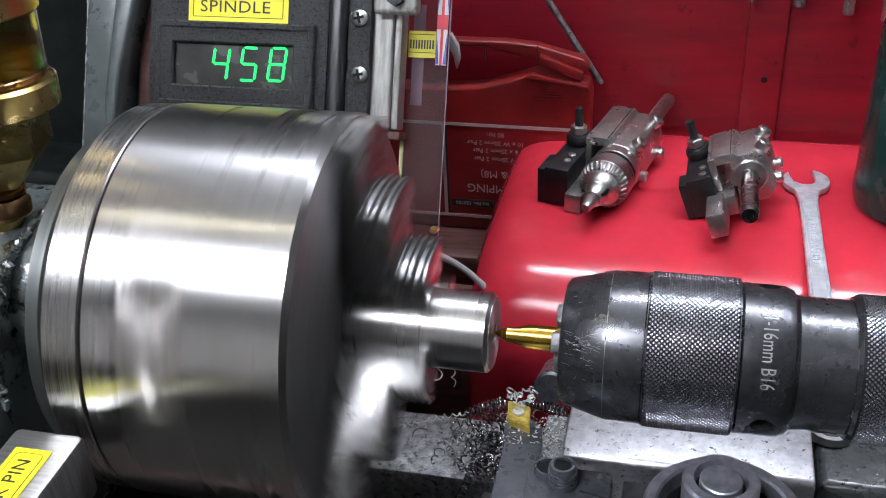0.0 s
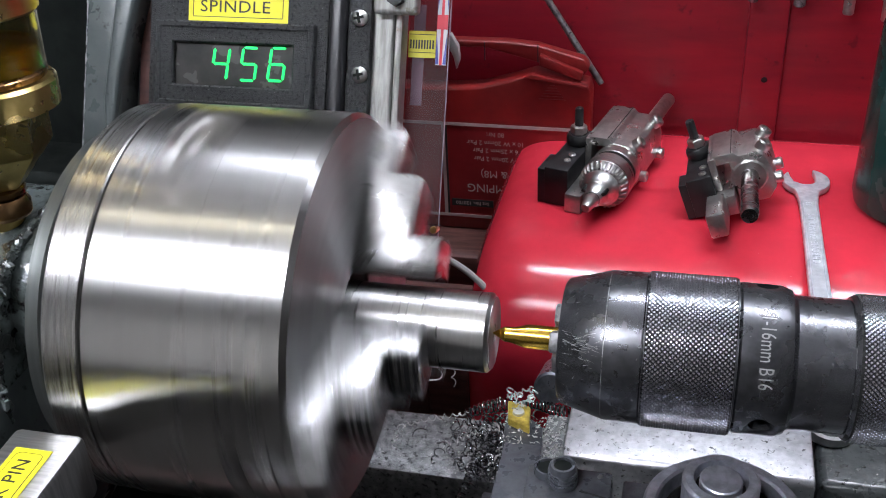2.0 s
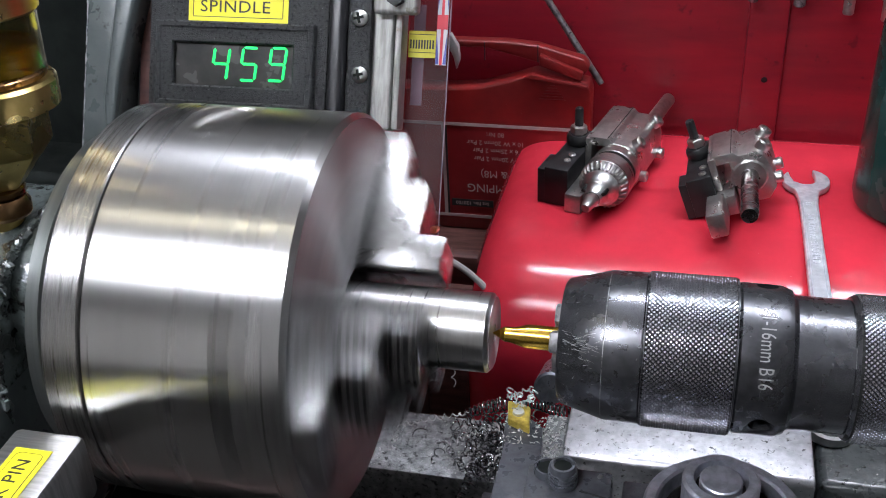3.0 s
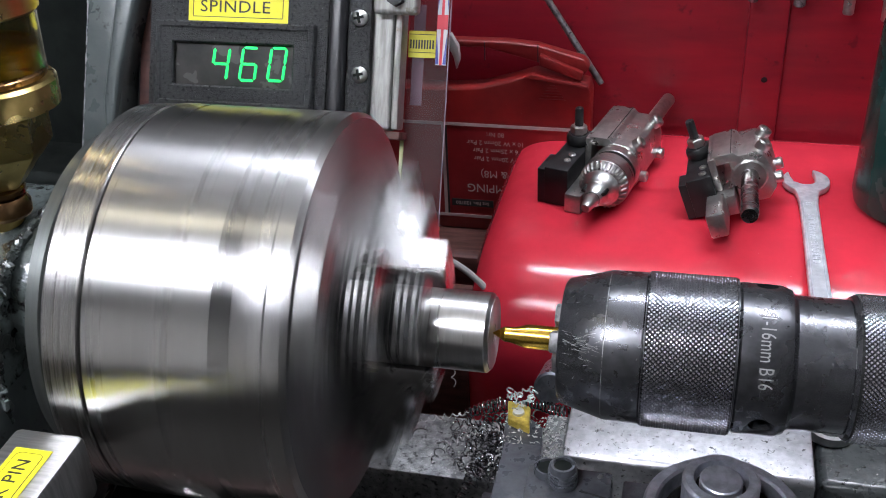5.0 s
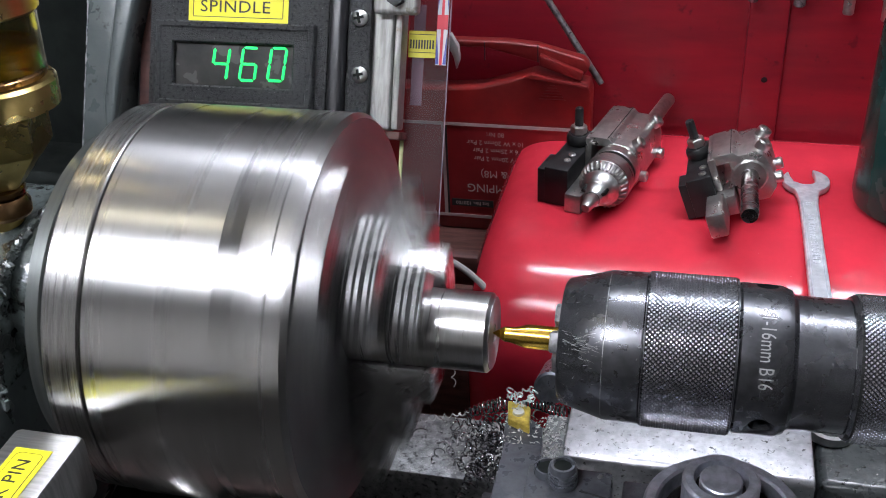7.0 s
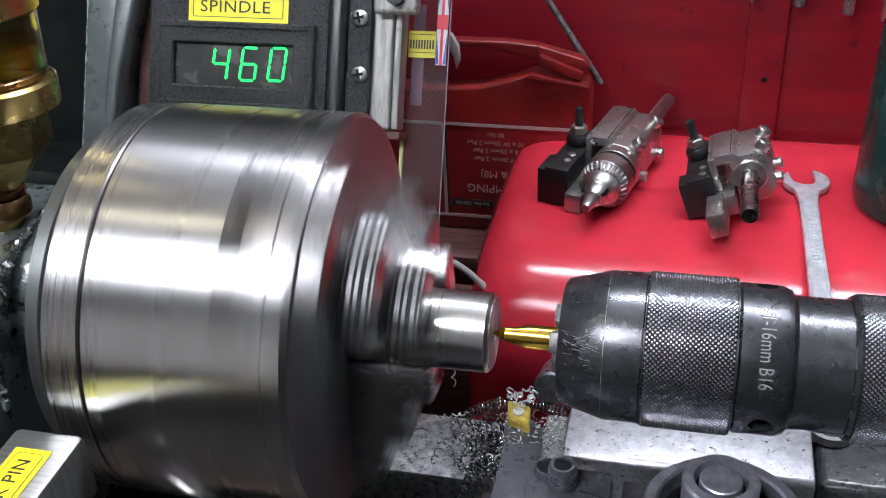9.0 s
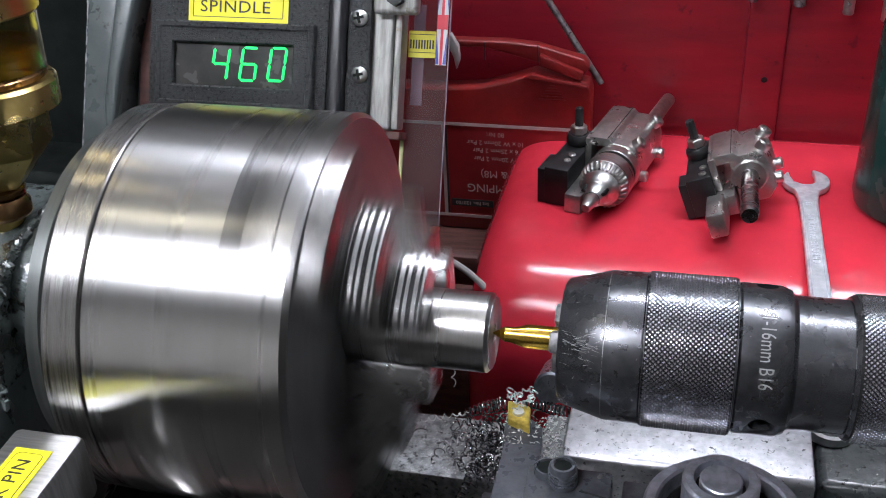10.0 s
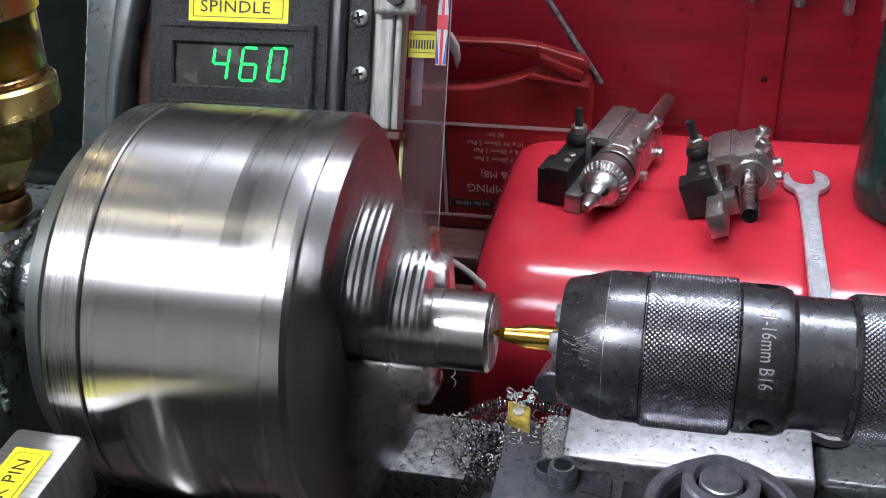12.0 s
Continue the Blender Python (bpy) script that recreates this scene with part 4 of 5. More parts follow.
def swarf():
    def curl(name, material_, label, *args, **kw):
        ob = part(name, coil(*args, **kw), material_)
        return tagged(ob, label, "swarf", "curls of swarf")

    z = -0.1085
    dark, bright = "tightly coiled dark steel swarf curl", "thin bright wavy steel swarf thread"
    curl("swarf_curl", SWARF, dark, (0.0455, 0.058, -0.0925), (0.0925, 0.052, -0.0790), 0.0025, 25, 0.00045, sag=-0.0055, seed=2, flat=0.9)
    curl("swarf_curl", SWARF, dark, (0.0445, 0.012, -0.112), (0.0585, 0.062, -0.1055), 0.0026, 22, 0.00060, sag=0.000, seed=3)
    curl("swarf_curl", SWARF, dark, (0.0535, 0.036, -0.107), (0.0640, 0.060, -0.1050), 0.0024, 13, 0.00055, seed=4)
    curl("swarf_curl", SWARF, dark, (0.0330, 0.042, z), (0.0385, 0.064, z), 0.0022, 6, 0.00040, seed=5)
    curl("swarf_curl", SWARF, dark, (0.0500, 0.038, z), (0.0575, 0.045, z), 0.0018, 8, 0.00045, seed=6)
    curl("swarf_curl", SWARF, dark, (0.0665, 0.034, -0.106), (0.0690, 0.062, -0.104), 0.0020, 11, 0.00045, seed=7)
    curl("swarf_curl", SWARF, dark, (0.0590, 0.0345, -0.117), (0.0625, 0.060, -0.1055), 0.0018, 12, 0.00045, seed=8)
    curl("swarf_curl", SWARF, dark, (0.0760, 0.020, -0.085), (0.0970, 0.035, -0.080), 0.0020, 14, 0.0005, sag=0.003, seed=9)
    curl("swarf_thread", SWARF_BRIGHT, bright, (0.0150, 0.066, -0.1085), (0.0400, 0.066, -0.0995), 0.0011, 7, 0.00030, seed=11)
    curl("swarf_thread", SWARF_BRIGHT, bright, (0.0400, 0.066, -0.0995), (0.0830, 0.064, -0.0712), 0.0009, 13, 0.00042, sag=0.001, seed=12)
    curl("swarf_thread", SWARF_BRIGHT, bright, (0.0315, 0.092, -0.082), (0.0325, 0.090, -0.103), 0.0010, 4, 0.0003, seed=13)
    curl("swarf_thread", SWARF, "loose dark springy swarf thread", (0.0160, 0.052, z), (0.0320, 0.075, z), 0.0030, 2.4, 0.00028, seed=14)
    curl("swarf_thread", SWARF_BRIGHT, bright, (0.0250, 0.092, -0.092), (0.0240, 0.086, -0.098), 0.0030, 1, 0.0004, seed=15)
    curl("swarf_thread", SWARF_BRIGHT, bright, (0.0120, 0.050, z), (0.0135, 0.066, z), 0.0016, 5, 0.0003, seed=16)
    rnd = random.Random(21)
    for i in range(46):
        x, y = rnd.gauss(0.059, 0.008), rnd.uniform(0.034, 0.070)
        a, n = rnd.uniform(0, 3.14), rnd.uniform(0.005, 0.014)
        d = Vector((math.cos(a), math.sin(a), rnd.uniform(-0.1, 0.3))) * n
        c = Vector((x, y, -0.1075 + rnd.uniform(0, 0.006)))
        curl("swarf_curl", SWARF if i % 6 else SWARF_BRIGHT, dark if i % 6 else bright, c - d, c + d, rnd.uniform(0.0009, 0.0024), rnd.uniform(3, 9), rnd.uniform(0.00025, 0.0005), seed=30 + i)
    for i in range(9):
        c = Vector((rnd.uniform(0.0745, 0.0860), rnd.uniform(-0.008, 0.006), -0.0325))
        d = Vector((rnd.uniform(-1, 1), rnd.uniform(-1, 1), rnd.uniform(-0.2, 0.4))) * 0.0028
        curl("swarf_thread", SWARF_BRIGHT, bright, c - d, c + d, 0.0011, 2.2, 0.00032, seed=70 + i)
    for i in range(7):
        c = Vector((rnd.uniform(0.083, 0.094), rnd.uniform(0.010, 0.045), -0.090 + rnd.uniform(0, 0.010)))
        d = Vector((rnd.uniform(-1, 1), rnd.uniform(-0.6, 0.6), rnd.uniform(-0.4, 0.4))) * 0.007
        curl("swarf_curl", SWARF, dark, c - d, c + d, 0.0016, 6, 0.00042, seed=90 + i)
    # loose chips: a scatter of tiny slivers on the way, the tool and the saddle
    rnd = random.Random(7)
    bm = bmesh.new()
    for i in range(1700):
        k = rnd.random()
        if k < 0.55:
            x, y, zz = rnd.gauss(0.064, 0.012), rnd.uniform(0.038, 0.075), -0.1098
        elif k < 0.75:
            x, y, zz = rnd.uniform(0.0, 0.12), rnd.uniform(0.038, 0.075), -0.1098
        elif k < 0.80:
            x, y, zz = rnd.uniform(0.075, 0.091), rnd.uniform(-0.02, -0.004), -0.0358
        elif k < 0.965:
            x, y, zz = rnd.uniform(0.0855, 0.0936), rnd.uniform(-0.005, 0.033), -0.0657
        else:
            x, y, zz = rnd.uniform(0.095, 0.186), rnd.uniform(0.010, 0.05), -0.0597
        if not -0.02 < x < 0.19:
            continue
        s = rnd.uniform(0.0003, 0.0011)
        a = rnd.uniform(0, 6.28)
        u = Vector((math.cos(a), math.sin(a), rnd.uniform(-0.2, 0.6))) * s
        v = Vector((-math.sin(a), math.cos(a), rnd.uniform(0, 0.8))) * s * 0.35
        c = Vector((x, y, zz + s * 0.3))
        vs = [bm.verts.new(c + p) for p in (u, v, -u, -v, Vector((0, 0, s * 0.5)))]
        for q in ((0, 1, 4), (1, 2, 4), (2, 3, 4), (3, 0, 4), (3, 2, 1, 0)):
            bm.faces.new([vs[j] for j in q])
    tagged(part("swarf_chips", bm, SWARF_BRIGHT, smooth=0), "scatter of tiny bright steel chips", "swarf", kind="stuff")


# ---------------------------------------------------------------- behind the lathe
TANK_TOP = -0.129


def red_tank():
    tank = tagged(empty("red_tank"), "glossy red painted steel tank carrying loose tools", "tank")
    cy, cz, ay, az = 0.343, -0.239, 0.123, 0.110
    n = 96

    def ring(own, x, s):
        row = []
        for k in range(n):
            a = 2 * math.pi * k / n
            c, d = math.cos(a), math.sin(a)
            power = 3.4 if c < 0 else 3.4 + 8 * c
            m = (abs(c) ** power + abs(d) ** power) ** (-1 / power)
            shrink = 0.045 * (1 - s)
            row.append(own.verts.new((x, cy + c * m * (ay - shrink), cz + d * m * (az - shrink))))
        return row

    def loft(stations):
        own = bmesh.new()
        rings = [ring(own, x, s) for x, s in stations]
        for p, q in zip(rings, rings[1:]):
            for k in range(n):
                own.faces.new((p[k], p[(k + 1) % n], q[(k + 1) % n], q[k]))
        own.faces.new(rings[0])
        own.faces.new(rings[-1])
        return own

    end = [(0.001 + 0.050 * i / 13, max(0.05, (1 - (1 - i / 13) ** 3) ** (1 / 3))) for i in range(14)]
    part("end_cap", loft(end), RED_TANK, tank, smooth=60)
    part("shell", loft([(0.05101, 1.0), (0.20, 1.0), (0.60, 1.0)]), RED_TANK, tank, smooth=60)
    stand = tagged(part("tank_cradle", box(0.08, 0.55, 0.27, 0.40, -0.3515, -0.3485, 0.0005), DARK_CAST), "thin dark cradle plate under the tank", "cradle")
    return tank


def red_case():
    case = tagged(empty("tool_case"), "red plastic tool case standing upside down with a printed label", "tool case")
    outline = [(-0.20, -0.212), (0.0600, -0.212), (0.0622, -0.209), (0.0622, -0.0900), (0.0600, -0.0840), (0.0200, -0.0775), (0.0050, -0.0830), (-0.0200, -0.0905), (-0.05, -0.0930), (-0.20, -0.0930)]
    up = Matrix(((1, 0, 0, 0), (0, 0, -1, 0), (0, 1, 0, 0), (0, 0, 0, 1)))
    part("shell", moved(prism(outline, -0.438, -0.420, 0.0020, 3), up), RED_CASE, case)
    bar = [(-0.20, -0.060), (-0.0165, -0.0545), (0.0225, -0.0645), (0.0560, -0.0735), (0.0600, -0.0665), (0.0560, -0.0605), (0.0225, -0.0515), (0.0, -0.0495), (-0.20, -0.0500)]
    part("handle", moved(prism([(x, z - 0.0062) for x, z in bar], -0.434, -0.424, 0.0016, 3), up), RED_CASE, case, "rounded carrying handle")
    part("latch", moved(prism([(0.0240, -0.0710), (0.0545, -0.0815), (0.0560, -0.0750), (0.0245, -0.0625)], -0.424, -0.4185, 0.0012), up), RED_CASE, case)
    part("handle_ridge", moved(prism([(0.012, -0.0800), (0.060, -0.0870), (0.060, -0.0845), (0.018, -0.0770)], -0.4215, -0.4170, 0.0008), up), RED_CASE, case)
    for i in range(6):
        w = 0.0016 * (i + 1)
        part("grip_rib", box(0.0335 - w, 0.0335 + w, 0.4190, 0.4202, -0.0862 - 0.0022 * i, -0.0855 - 0.0022 * i), RED_CASE, case)
    for x in (-0.0168, 0.0222):
        part("joint_line", box(x, x + 0.0007, 0.4232, 0.4242, -0.0700, -0.0565), PRINT_BLACK, case)
    label = part("printed_label", box(-0.20, 0.0560, 0.4192, 0.4199, -0.2020, -0.1215), RED_LABEL, case, "red printed label, upside down")
    part("label_border", box(-0.20, 0.0560, 0.4188, 0.4191, -0.1215, -0.1190), PRINT, label)
    part("label_border", box(-0.20, 0.0560, 0.4188, 0.4191, -0.2005, -0.1980), PRINT, label)
    part("label_border", box(-0.0505, -0.0480, 0.4188, 0.4191, -0.1978, -0.1216), PRINT, label)
    part("label_edge", box(-0.0478, -0.0463, 0.4188, 0.4191, -0.1978, -0.1216), PRINT_BLACK, label)

    def words(text, size, x, z, ink=PRINT):
        # read upside down: turned half round on the upright face
        bm = moved(letters(text, size, 0.00005), pose(x, 0.4188, z, 90, 180, 0))
        part("print_line", bm, ink, label, smooth=0)

    words("CLAMPING", 0.0098, -0.0080, -0.1735)
    words("& M8)", 0.0085, -0.0105, -0.1610)
    for z, t in ((-0.1275, "80 Nr:"), (-0.1345, "10 x W 20mm 2 Pair"), (-0.1410, "6 x 25mm 2 Pair"), (-0.1480, "W 20mm 2 Pair")):
        words(t, 0.0052, -0.0090, z)
    part("number_plate", box(-0.0445, -0.0115, 0.4187, 0.4191, -0.1905, -0.1845), PRINT_BLACK, label)
    part("number_words", moved(letters("Set No. 120700", 0.0042, 0.00004), pose(-0.0280, 0.4185, -0.1875, 90, 180, 0)), PRINT, label, smooth=0)
    hook = tagged(empty("grey_hook"), "pale grey curved plastic hook beside the case handle", "hook")
    part("blade", moved(prism([(-0.0400, -0.0480), (-0.0345, -0.0580), (-0.0335, -0.0680), (-0.0365, -0.0760), (-0.0385, -0.0660), (-0.0430, -0.0560)], -0.4220, -0.4165, 0.0008), up), CABLE, hook)
    shelf = tagged(part("shelf_rail", box(-0.60, 0.0030, 0.290, 0.463, -0.2260, -0.2122, 0.002), BROWN), "dark brown wooden shelf behind the chuck", "shelf")
    part("rail", box(-0.60, 0.0030, 0.2890, 0.300, -0.1790, -0.1560, 0.002), BROWN, shelf)
    part("post", box(-0.10, -0.08, 0.2890, 0.300, -0.2122, -0.1792), BROWN, shelf)
    part("leg", box(-0.04, 0.0030, 0.30, 0.33, -0.3515, -0.2262, 0.002), BROWN, shelf)
    rod = tagged(empty("steel_rod"), "thin grey steel rod leaning on the back wall", "rod")
    part("shaft", sweep([(-0.004, 0.458, 0.010), (0.0251, 0.452, -0.0323), (0.0667, 0.446, -0.0937)], 0.0024, 14), GREY_IRON, rod)
    wire = []
    for i in range(25):
        t = i / 24
        wire.append((-0.030 + 0.050 * t, 0.250 + 0.004 * math.sin(t * 3), -0.1285 - 0.010 * t - 0.020 * t * t))
    cable = tagged(part("cable", sweep(wire, 0.0022, 10), CABLE), "pale grey cable hanging behind the chuck", "cable")


def screw_along(parent, p, direction, head_r, head_h, material_=ZINC, label=""):
    q = Vector(direction).to_track_quat("Z", "Y").to_matrix().to_4x4()
    return socket_screw("screw", head_r, head_h, material_, parent, Matrix.Translation(p) @ q, label)


def quick_holder(name, m, label, fitting, back=0.0, front=0.034):
    """A quick-change holder: black dovetail block with its height stud, and a nickel clamp block beside it.
    Local x runs along the bore towards the front, y to the left, z up."""
    h = tagged(empty(name, m), label, "tool holder", "holders on the tank")
    block = box(-0.030 - back, front - back, -0.0310, -0.0145, 0.0, 0.0270, 0.0010)
    part("dovetail_block", block, BLACK_STEEL, h, "black dovetail block")
    part("dovetail_step", box(0.010 - back, front - 0.0005 - back, -0.0360, -0.0305, 0.0, 0.0250, 0.0008), BLACK_STEEL, h)
    part("shank", box(-0.034 - back, front + 0.006 - back, -0.0143, -0.0030, 0.0, 0.0135, 0.0007), HOLDER_STEEL, h, "square steel shank")
    part("stud_collar", turned([(0.027, 0.0), (0.027, 0.0072), (0.029, 0.0082), (0.0325, 0.0082), (0.0345, 0.0070), (0.0345, 0)], 32, "z"), BLACK_STEEL, h, m=pose(-0.008 - back, -0.0225, 0))
    part("stud_nut", turned([(0.0346, 0.0), (0.0346, 0.0052), (0.0352, 0.0056), (0.0398, 0.0056), (0.0404, 0.0050), (0.0404, 0)], 6, "z"), ZINC, h, m=pose(-0.008 - back, -0.0225, 0, 0, 0, 20), smooth=30)
    stud = turned([(0.0405, 0.0), (0.0405, 0.0029), (0.0520, 0.0029), (0.0530, 0.0024), (0.0530, 0.0014), (0.0518, 0)], 20, "z")
    part("stud", stud, BLACK_STEEL, h, m=pose(-0.008 - back, -0.0225, 0))
    for x, y in ((0.020, -0.0200), (0.011, -0.0200), (-0.017, -0.0185), (-0.026, -0.0240)):
        screw_along(h, (x - back, y, 0.0266), (0, 0, 1), 0.0024, 0.0014)
    if fitting == "chuck":
        fit_chuck(h)
    else:
        fit_bar(h)
    return h


def clamp_block(h, x0, x1):
    """The bored nickel block with a split top and two pairs of clamp screws."""
    outline = [(-0.0135, 0.0310), (-0.0135, 0.0360), (-0.0105, 0.0375), (0.0020, 0.0375), (0.0045, 0.0345), (0.0150, 0.0345), (0.0195, 0.0310),
               (0.0220, 0.0220), (0.0220, 0.0080), (0.0160, 0.0008), (-0.0020, 0.0008), (-0.0020, 0.0310)]
    body = prism(outline, x0, x1, 0.0009)
    m = Matrix(((0, 0, 1, 0), (1, 0, 0, 0), (0, 1, 0, 0), (0, 0, 0, 1)))
    part("clamp_block", moved(body, m), HOLDER_STEEL, h, "nickel grey clamp block with a split top")
    part("top_flange", box(x0 - 0.001, x1 + 0.001, -0.0145, -0.0100, 0.0140, 0.0362, 0.0007), HOLDER_STEEL, h)
    # Dark strip painted for the shade in the split.
    part("split_line_shade", box(x0 + 0.0005, x1 - 0.0005, 0.0003, 0.0008, 0.0373, 0.0378), DARK_GAP, h)
    for x in (x0 + 0.0085, x1 - 0.0085):
        screw_along(h, (x, 0.0175, 0.0315), (0, 0.75, 0.66), 0.0046, 0.0062, label="cap screw")
        screw_along(h, (x, 0.0215, 0.0100), (0, 1, 0.0), 0.0038, 0.0048)


def fit_chuck(h):
    clamp_block(h, -0.055, 0.000)
    c = pose(0, 0.0080, 0.0185)
    part("back_rod", turned([(-0.120, 0.0), (-0.120, 0.0044), (-0.119, 0.0050), (0.0, 0.0050), (0.0, 0)], 32), ZINC, h, m=c)
    part("collar", turned([(0.0003, 0.0), (0.0003, 0.0150), (0.0015, 0.0162), (0.0090, 0.0162), (0.0098, 0.0150), (0.0098, 0)], 56), ZINC, h, m=c)
    part("groove_ring", turned([(0.0099, 0.0), (0.0099, 0.0158), (0.0136, 0.0158), (0.0136, 0)], 48), DARK_GAP, h, m=c)
    part("chuck_sleeve", turned([(0.0138, 0.0), (0.0138, 0.0150), (0.0148, 0.0168), (0.0262, 0.0168), (0.0270, 0.0160), (0.0270, 0)], 64), BRIGHT, h, "bright drill chuck sleeve", m=c)
    own = bmesh.new()
    teeth = 30
    rings = []
    for x, r, deep in ((0.0271, 0.0150, 0.0), (0.0271, 0.0166, 0.0), (0.0292, 0.0164, 0.0014), (0.0325, 0.0142, 0.0016), (0.0328, 0.0120, 0.0)):
        ring = []
        for i in range(teeth * 4):
            a = 2 * math.pi * i / (teeth * 4)
            rr = r - (deep if i % 4 in (2, 3) else 0.0)
            ring.append(own.verts.new((x, rr * math.cos(a), rr * math.sin(a))))
        rings.append(ring)
    for p, q in zip(rings, rings[1:]):
        for i in range(teeth * 4):
            own.faces.new((p[i], p[(i + 1) % (teeth * 4)], q[(i + 1) % (teeth * 4)], q[i]))
    own.faces.new(rings[0])
    own.faces.new(rings[-1])
    part("gear_ring", own, HOLDER_STEEL, h, "toothed key ring", c, smooth=15)
    part("nose_cone", turned([(0.0322, 0.0), (0.0322, 0.0126), (0.0345, 0.0124), (0.0400, 0.0092), (0.0410, 0.0080), (0.0470, 0.0068), (0.0490, 0.0052), (0.0490, 0.0)], 56), ZINC, h, "bright conical nose", m=c)
    part("bore", turned([(0.0484, 0.0), (0.0484, 0.0050), (0.0492, 0.0048), (0.0492, 0)], 28), DARK_GAP, h, m=c)
    part("centre_pin", turned([(0.0485, 0.0), (0.0485, 0.0046), (0.0500, 0.0048), (0.0610, 0.0034), (0.0625, 0.0026), (0.0625, 0.0)], 28), ZINC, h, "tapered bright pin in the chuck", m=c)
    for k in range(3):
        slot = moved(box(0.0405, 0.0475, 0.0060, 0.0090, -0.0010, 0.0010), about_x(120 * k + 30))
        part("jaw_slot_shade", slot, DARK_GAP, h, m=c)


def fit_bar(h):
    clamp_block(h, -0.032, 0.004)
    c = pose(0, 0.0080, 0.0195)
    part("bushing", turned([(0.0035, 0.0), (0.0035, 0.0105), (0.0045, 0.0112), (0.0055, 0.0100), (0.0055, 0)], 44), HOLDER_STEEL, h, m=c)
    part("bar", turned([(-0.040, 0.0), (-0.040, 0.0054), (0.054, 0.0054), (0.0560, 0.0048), (0.0562, 0.0030), (0.0550, 0.0)], 40), BAR_STEEL, h, "dark round boring bar", m=c)
    part("bar_tip", turned([(-0.052, 0.0), (-0.050, 0.0014), (-0.046, 0.0022), (-0.040, 0.0030), (-0.040, 0)], 20), BRASS, h, m=c)
    part("long_shank", box(0.0125, 0.0395, -0.0200, -0.0090, 0.0, 0.0165, 0.0014), HOLDER_STEEL, h)


def tools_on_tank():
    a = math.degrees(math.atan2(0.2925 - 0.4333, 0.0757 - 0.1100))
    quick_holder("tool_holder_with_chuck", pose(0.0800, 0.3480, TANK_TOP, 0, 0, a), "black and nickel tool holder carrying a small drill chuck", "chuck")
    quick_holder("boring_bar_holder", pose(0.1710, 0.3210, TANK_TOP + 0.0118, 20, 0, -91), "black and nickel tool holder carrying a round boring bar", "bar", 0.018, 0.026)
    # open-ended spanner
    sp = tagged(empty("spanner", pose(0.2118, 0.3700, TANK_TOP + 0.0008, 0, 0, 0)), "chrome vanadium open-ended spanner lying on the tank", "spanner")
    head = []
    # round head with a slanted U mouth, then the tapering shank
    mouth = radians(104)
    half = radians(32)
    r = 0.0153
    for i in range(33):
        t = mouth + half + (2 * math.pi - 2 * half) * i / 32
        x, y = r * math.cos(t), r * math.sin(t) * 1.06
        if -0.0078 < x < 0.0078 and y < -0.010:
            continue
        head.append((x, y))
    left = [p for p in head if p[0] < 0]
    right = [p for p in head if p[0] >= 0]
    shank = [(-0.0068, -0.0200), (-0.0058, -0.032), (-0.0056, -0.080), (-0.0062, -0.170), (0.0062, -0.170), (0.0056, -0.080), (0.0058, -0.032), (0.0068, -0.0200)]
    throat = [(0.0062, 0.0040), (0.0060, -0.0020), (0.0030, -0.0056), (-0.0030, -0.0062), (-0.0078, -0.0032), (-0.0098, 0.0030)]
    outline = left + shank + right + throat
    part("steel_body", prism(outline, 0.0, 0.0048, 0.0010, 2), CHROME, sp, "satin chrome body")
    part("shank_rim", box(-0.0046, -0.0036, -0.165, -0.030, 0.0046, 0.0054, 0.0002), CHROME, sp)
    part("shank_rim", box(0.0036, 0.0046, -0.165, -0.030, 0.0046, 0.0054, 0.0002), CHROME, sp)
    part("recess", box(-0.0035, 0.0035, -0.164, -0.031, 0.0040, 0.00488), CHROME_DULL, sp, "duller recessed panel of the shank")
    words = moved(letters("CHROME-VANADIUM", 0.0062, 0.00025, align="RIGHT"), pose(0.0002, -0.0480, 0.0049, 0, 0, 90))
    part("stamped_words", words, CHROME, sp, smooth=0)
    part("stamped_size", moved(letters("13", 0.0058, 0.00025), pose(0.0, -0.0345, 0.0049, 0, 0, 90)), CHROME, sp, smooth=0)
    # teal bottle standing on the tank
    bottle = tagged(empty("bottle", pose(0.2805, 0.3520, TANK_TOP)), "dark teal plastic bottle standing on the tank", "bottle")
    part("bottle_body", turned([(0, 0.0), (0, 0.036), (0.004, 0.0405), (0.010, 0.0418), (0.120, 0.0400), (0.150, 0.030), (0.165, 0.014), (0.185, 0.013), (0.185, 0)], 64, "z"), TEAL, bottle)


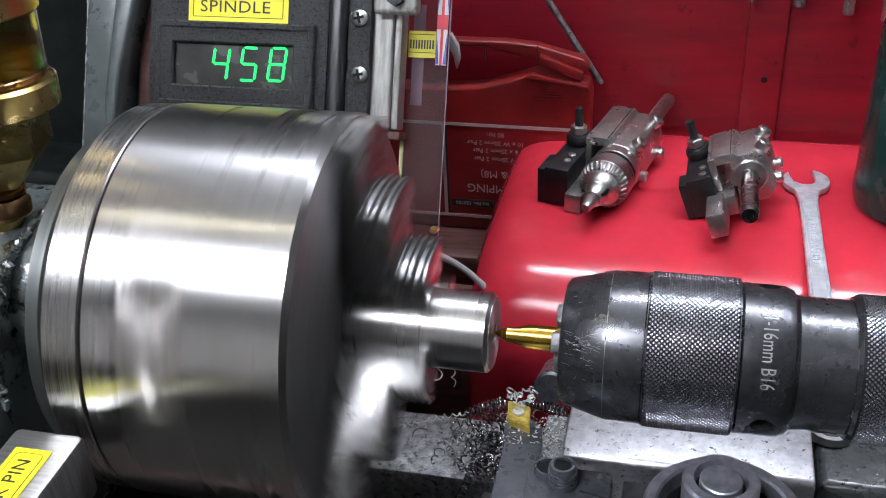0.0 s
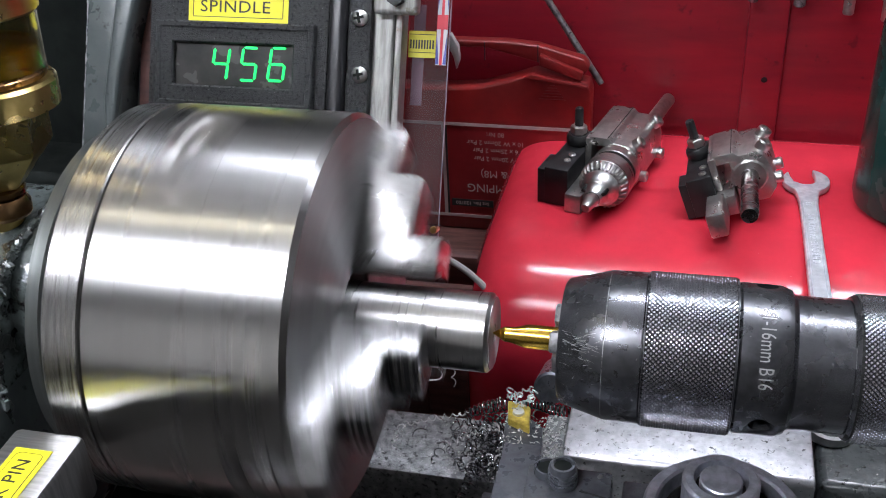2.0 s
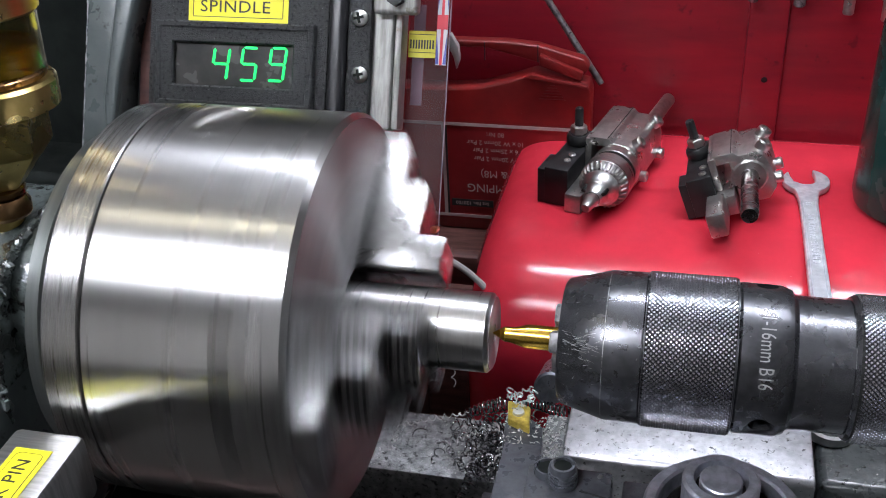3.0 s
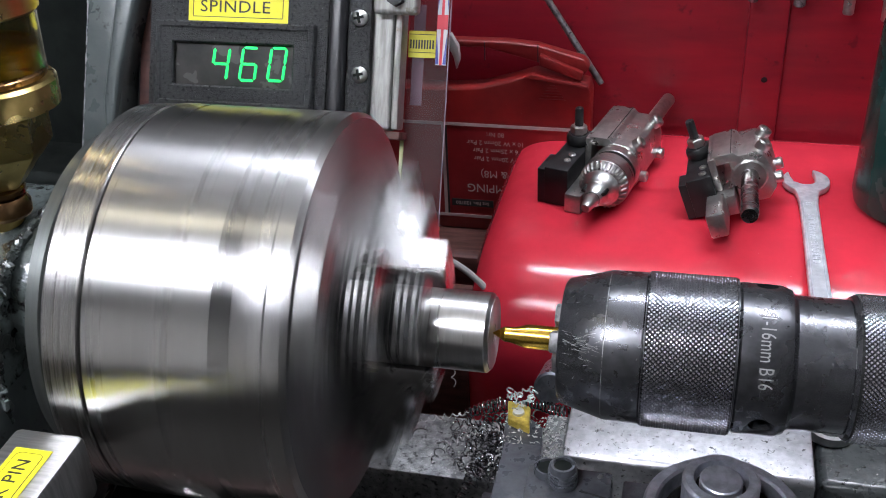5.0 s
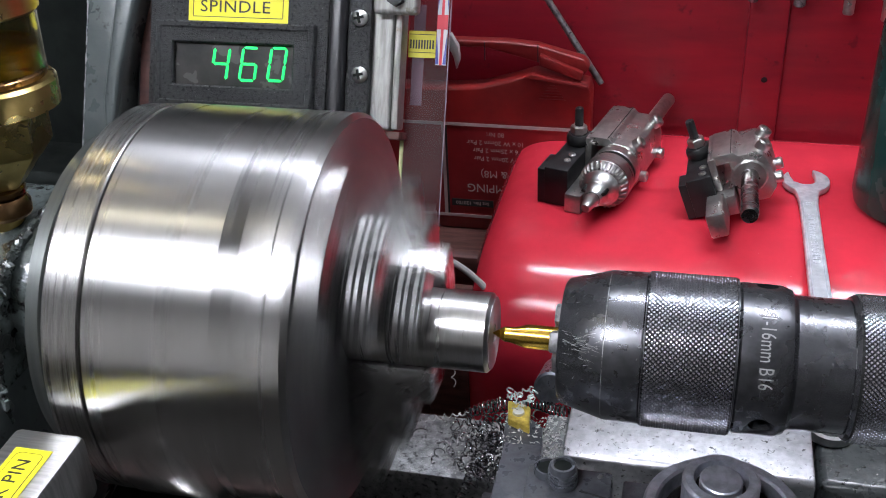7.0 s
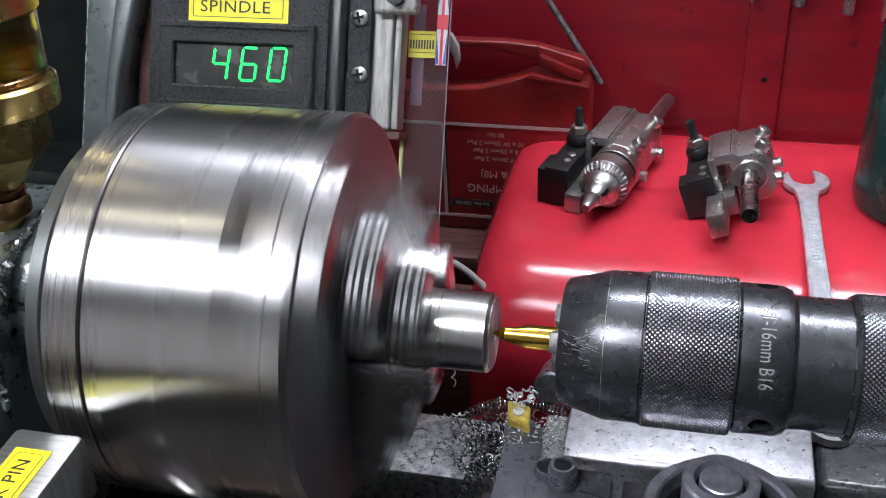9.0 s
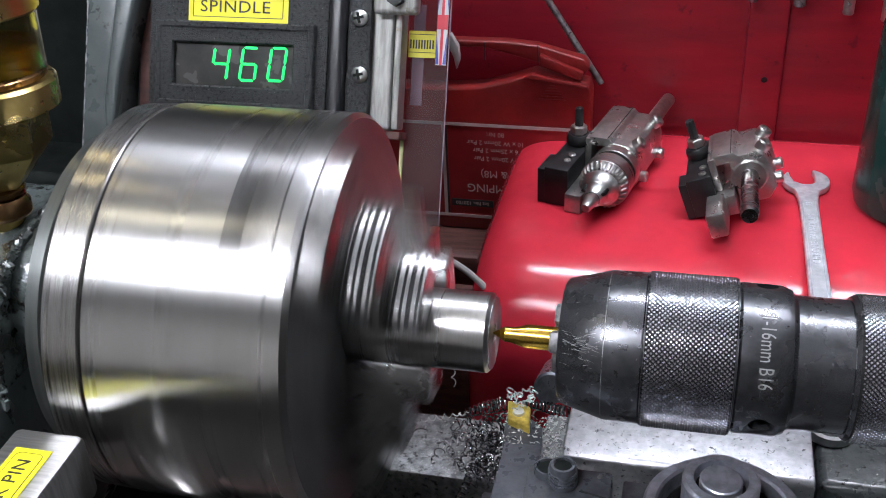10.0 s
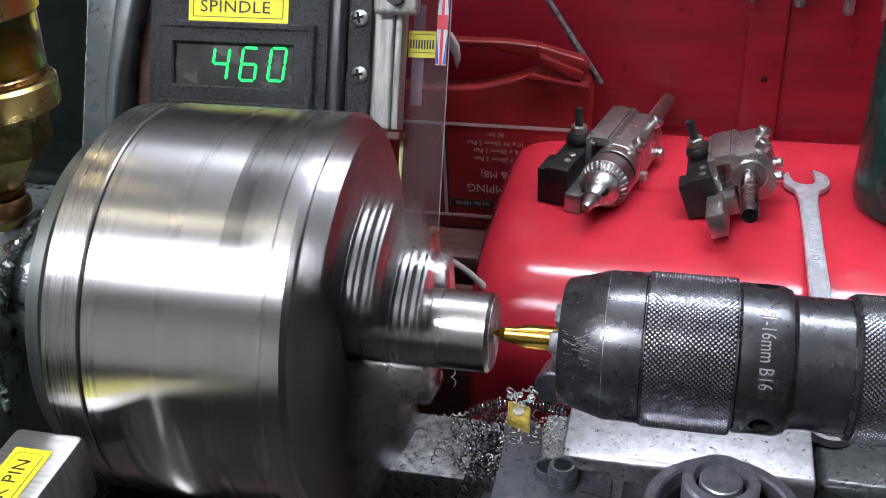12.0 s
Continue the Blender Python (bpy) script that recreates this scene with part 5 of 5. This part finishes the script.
def hanging_tools():
    for x, z, mat, r in ((0.1690, -0.0400, GREY_IRON, 0.0035), (0.2003, -0.0425, GREY_IRON, 0.0040), (0.2330, -0.0470, HOLDER_STEEL, 0.0038), (0.2580, -0.0510, HOLDER_STEEL, 0.0034)):
        t = tagged(empty("hanging_tool", pose(x, 0.4545, z + 0.0095)), "slim metal tool shank hanging on the back wall", "tool", "tools hanging on the wall")
        part("shank", turned([(0, 0.0), (0, r * 0.8), (0.001, r), (0.014, r), (0.0145, r * 1.25), (0.080, r * 1.25), (0.080, 0)], 20, "z"), mat, t)
        part("peg", sweep([(0, 0.0, 0.070), (0, 0.0148, 0.070)], 0.0016, 10), DARK_GAP, t)


room()
CHUCK = lathe_chuck()
BAR = workpiece()
DRILL_CHUCK, DRILL = drill_chuck()
speed_display()
guard_post()
headstock()
bed_and_carriage()
red_tank()
red_case()
tools_on_tank()
hanging_tools()
swarf()

# ---------------------------------------------------------------- what moves
# The chuck turns with its near side going down, 2160 degrees a second as the film runs, a little slower at the start.
# A jaw's angle above the near side, with that steady turn taken off:
DRIFT = [(0.0, -30.0), (0.5, -25.0), (1.0, -16.0), (1.5, -7.0), (2.0, 8.0), (2.5, 15.0), (3.0, 23.0), (5.0, 43.0), (6.0, 51.0), (7.0, 51.0),
         (9.0, 52.0), (9.5, 56.0), (10.5, 61.0), (11.0, 58.0), (12.0, 61.0)]


def turn_at(t):
    for (t0, a0), (t1, a1) in zip(DRIFT, DRIFT[1:]):
        if t <= t1:
            return a0 + (a1 - a0) * (t - t0) / (t1 - t0) - 2160 * t
    return DRIFT[-1][1] - 2160 * t


# the drill chuck is wound up to the bar in the first seconds
FEED = [(0.0, 0.0006), (0.3, 0.0004), (0.6, 0.0002), (1.5, 0.00015), (2.0, 0.0), (12.0, 0.0)]


def motions():
    rows = [(i / FPS, pose(0, 0, 0, 180 - turn_at(i / FPS))) for i in range(12 * FPS + 1)]
    walk(CHUCK, rows)
    walk(BAR, [(t, Matrix.Translation(WORK_AXIS) @ m) for t, m in rows])
    for ob in (DRILL_CHUCK, DRILL):
        walk(ob, [(t, Matrix.Translation(WORK_AXIS + Vector((x, 0, 0)))) for t, x in FEED])
    shown, sunk = pose(0, 0, 0), pose(0, 0, -0.0012)
    for lit, place, key in LIT:
        rows = [(0.0, shown if key in DIGITS[READINGS[0][1][place]] else sunk)]
        for (t, text), (_, before) in zip(READINGS[1:], READINGS):
            on, was = key in DIGITS[text[place]], key in DIGITS[before[place]]
            if on != was:
                rows += [(t - 0.08, shown if was else sunk), (t - 0.04, shown if on else sunk)]
        rows.append((12.0, rows[-1][1]))
        walk(lit, rows)


motions()
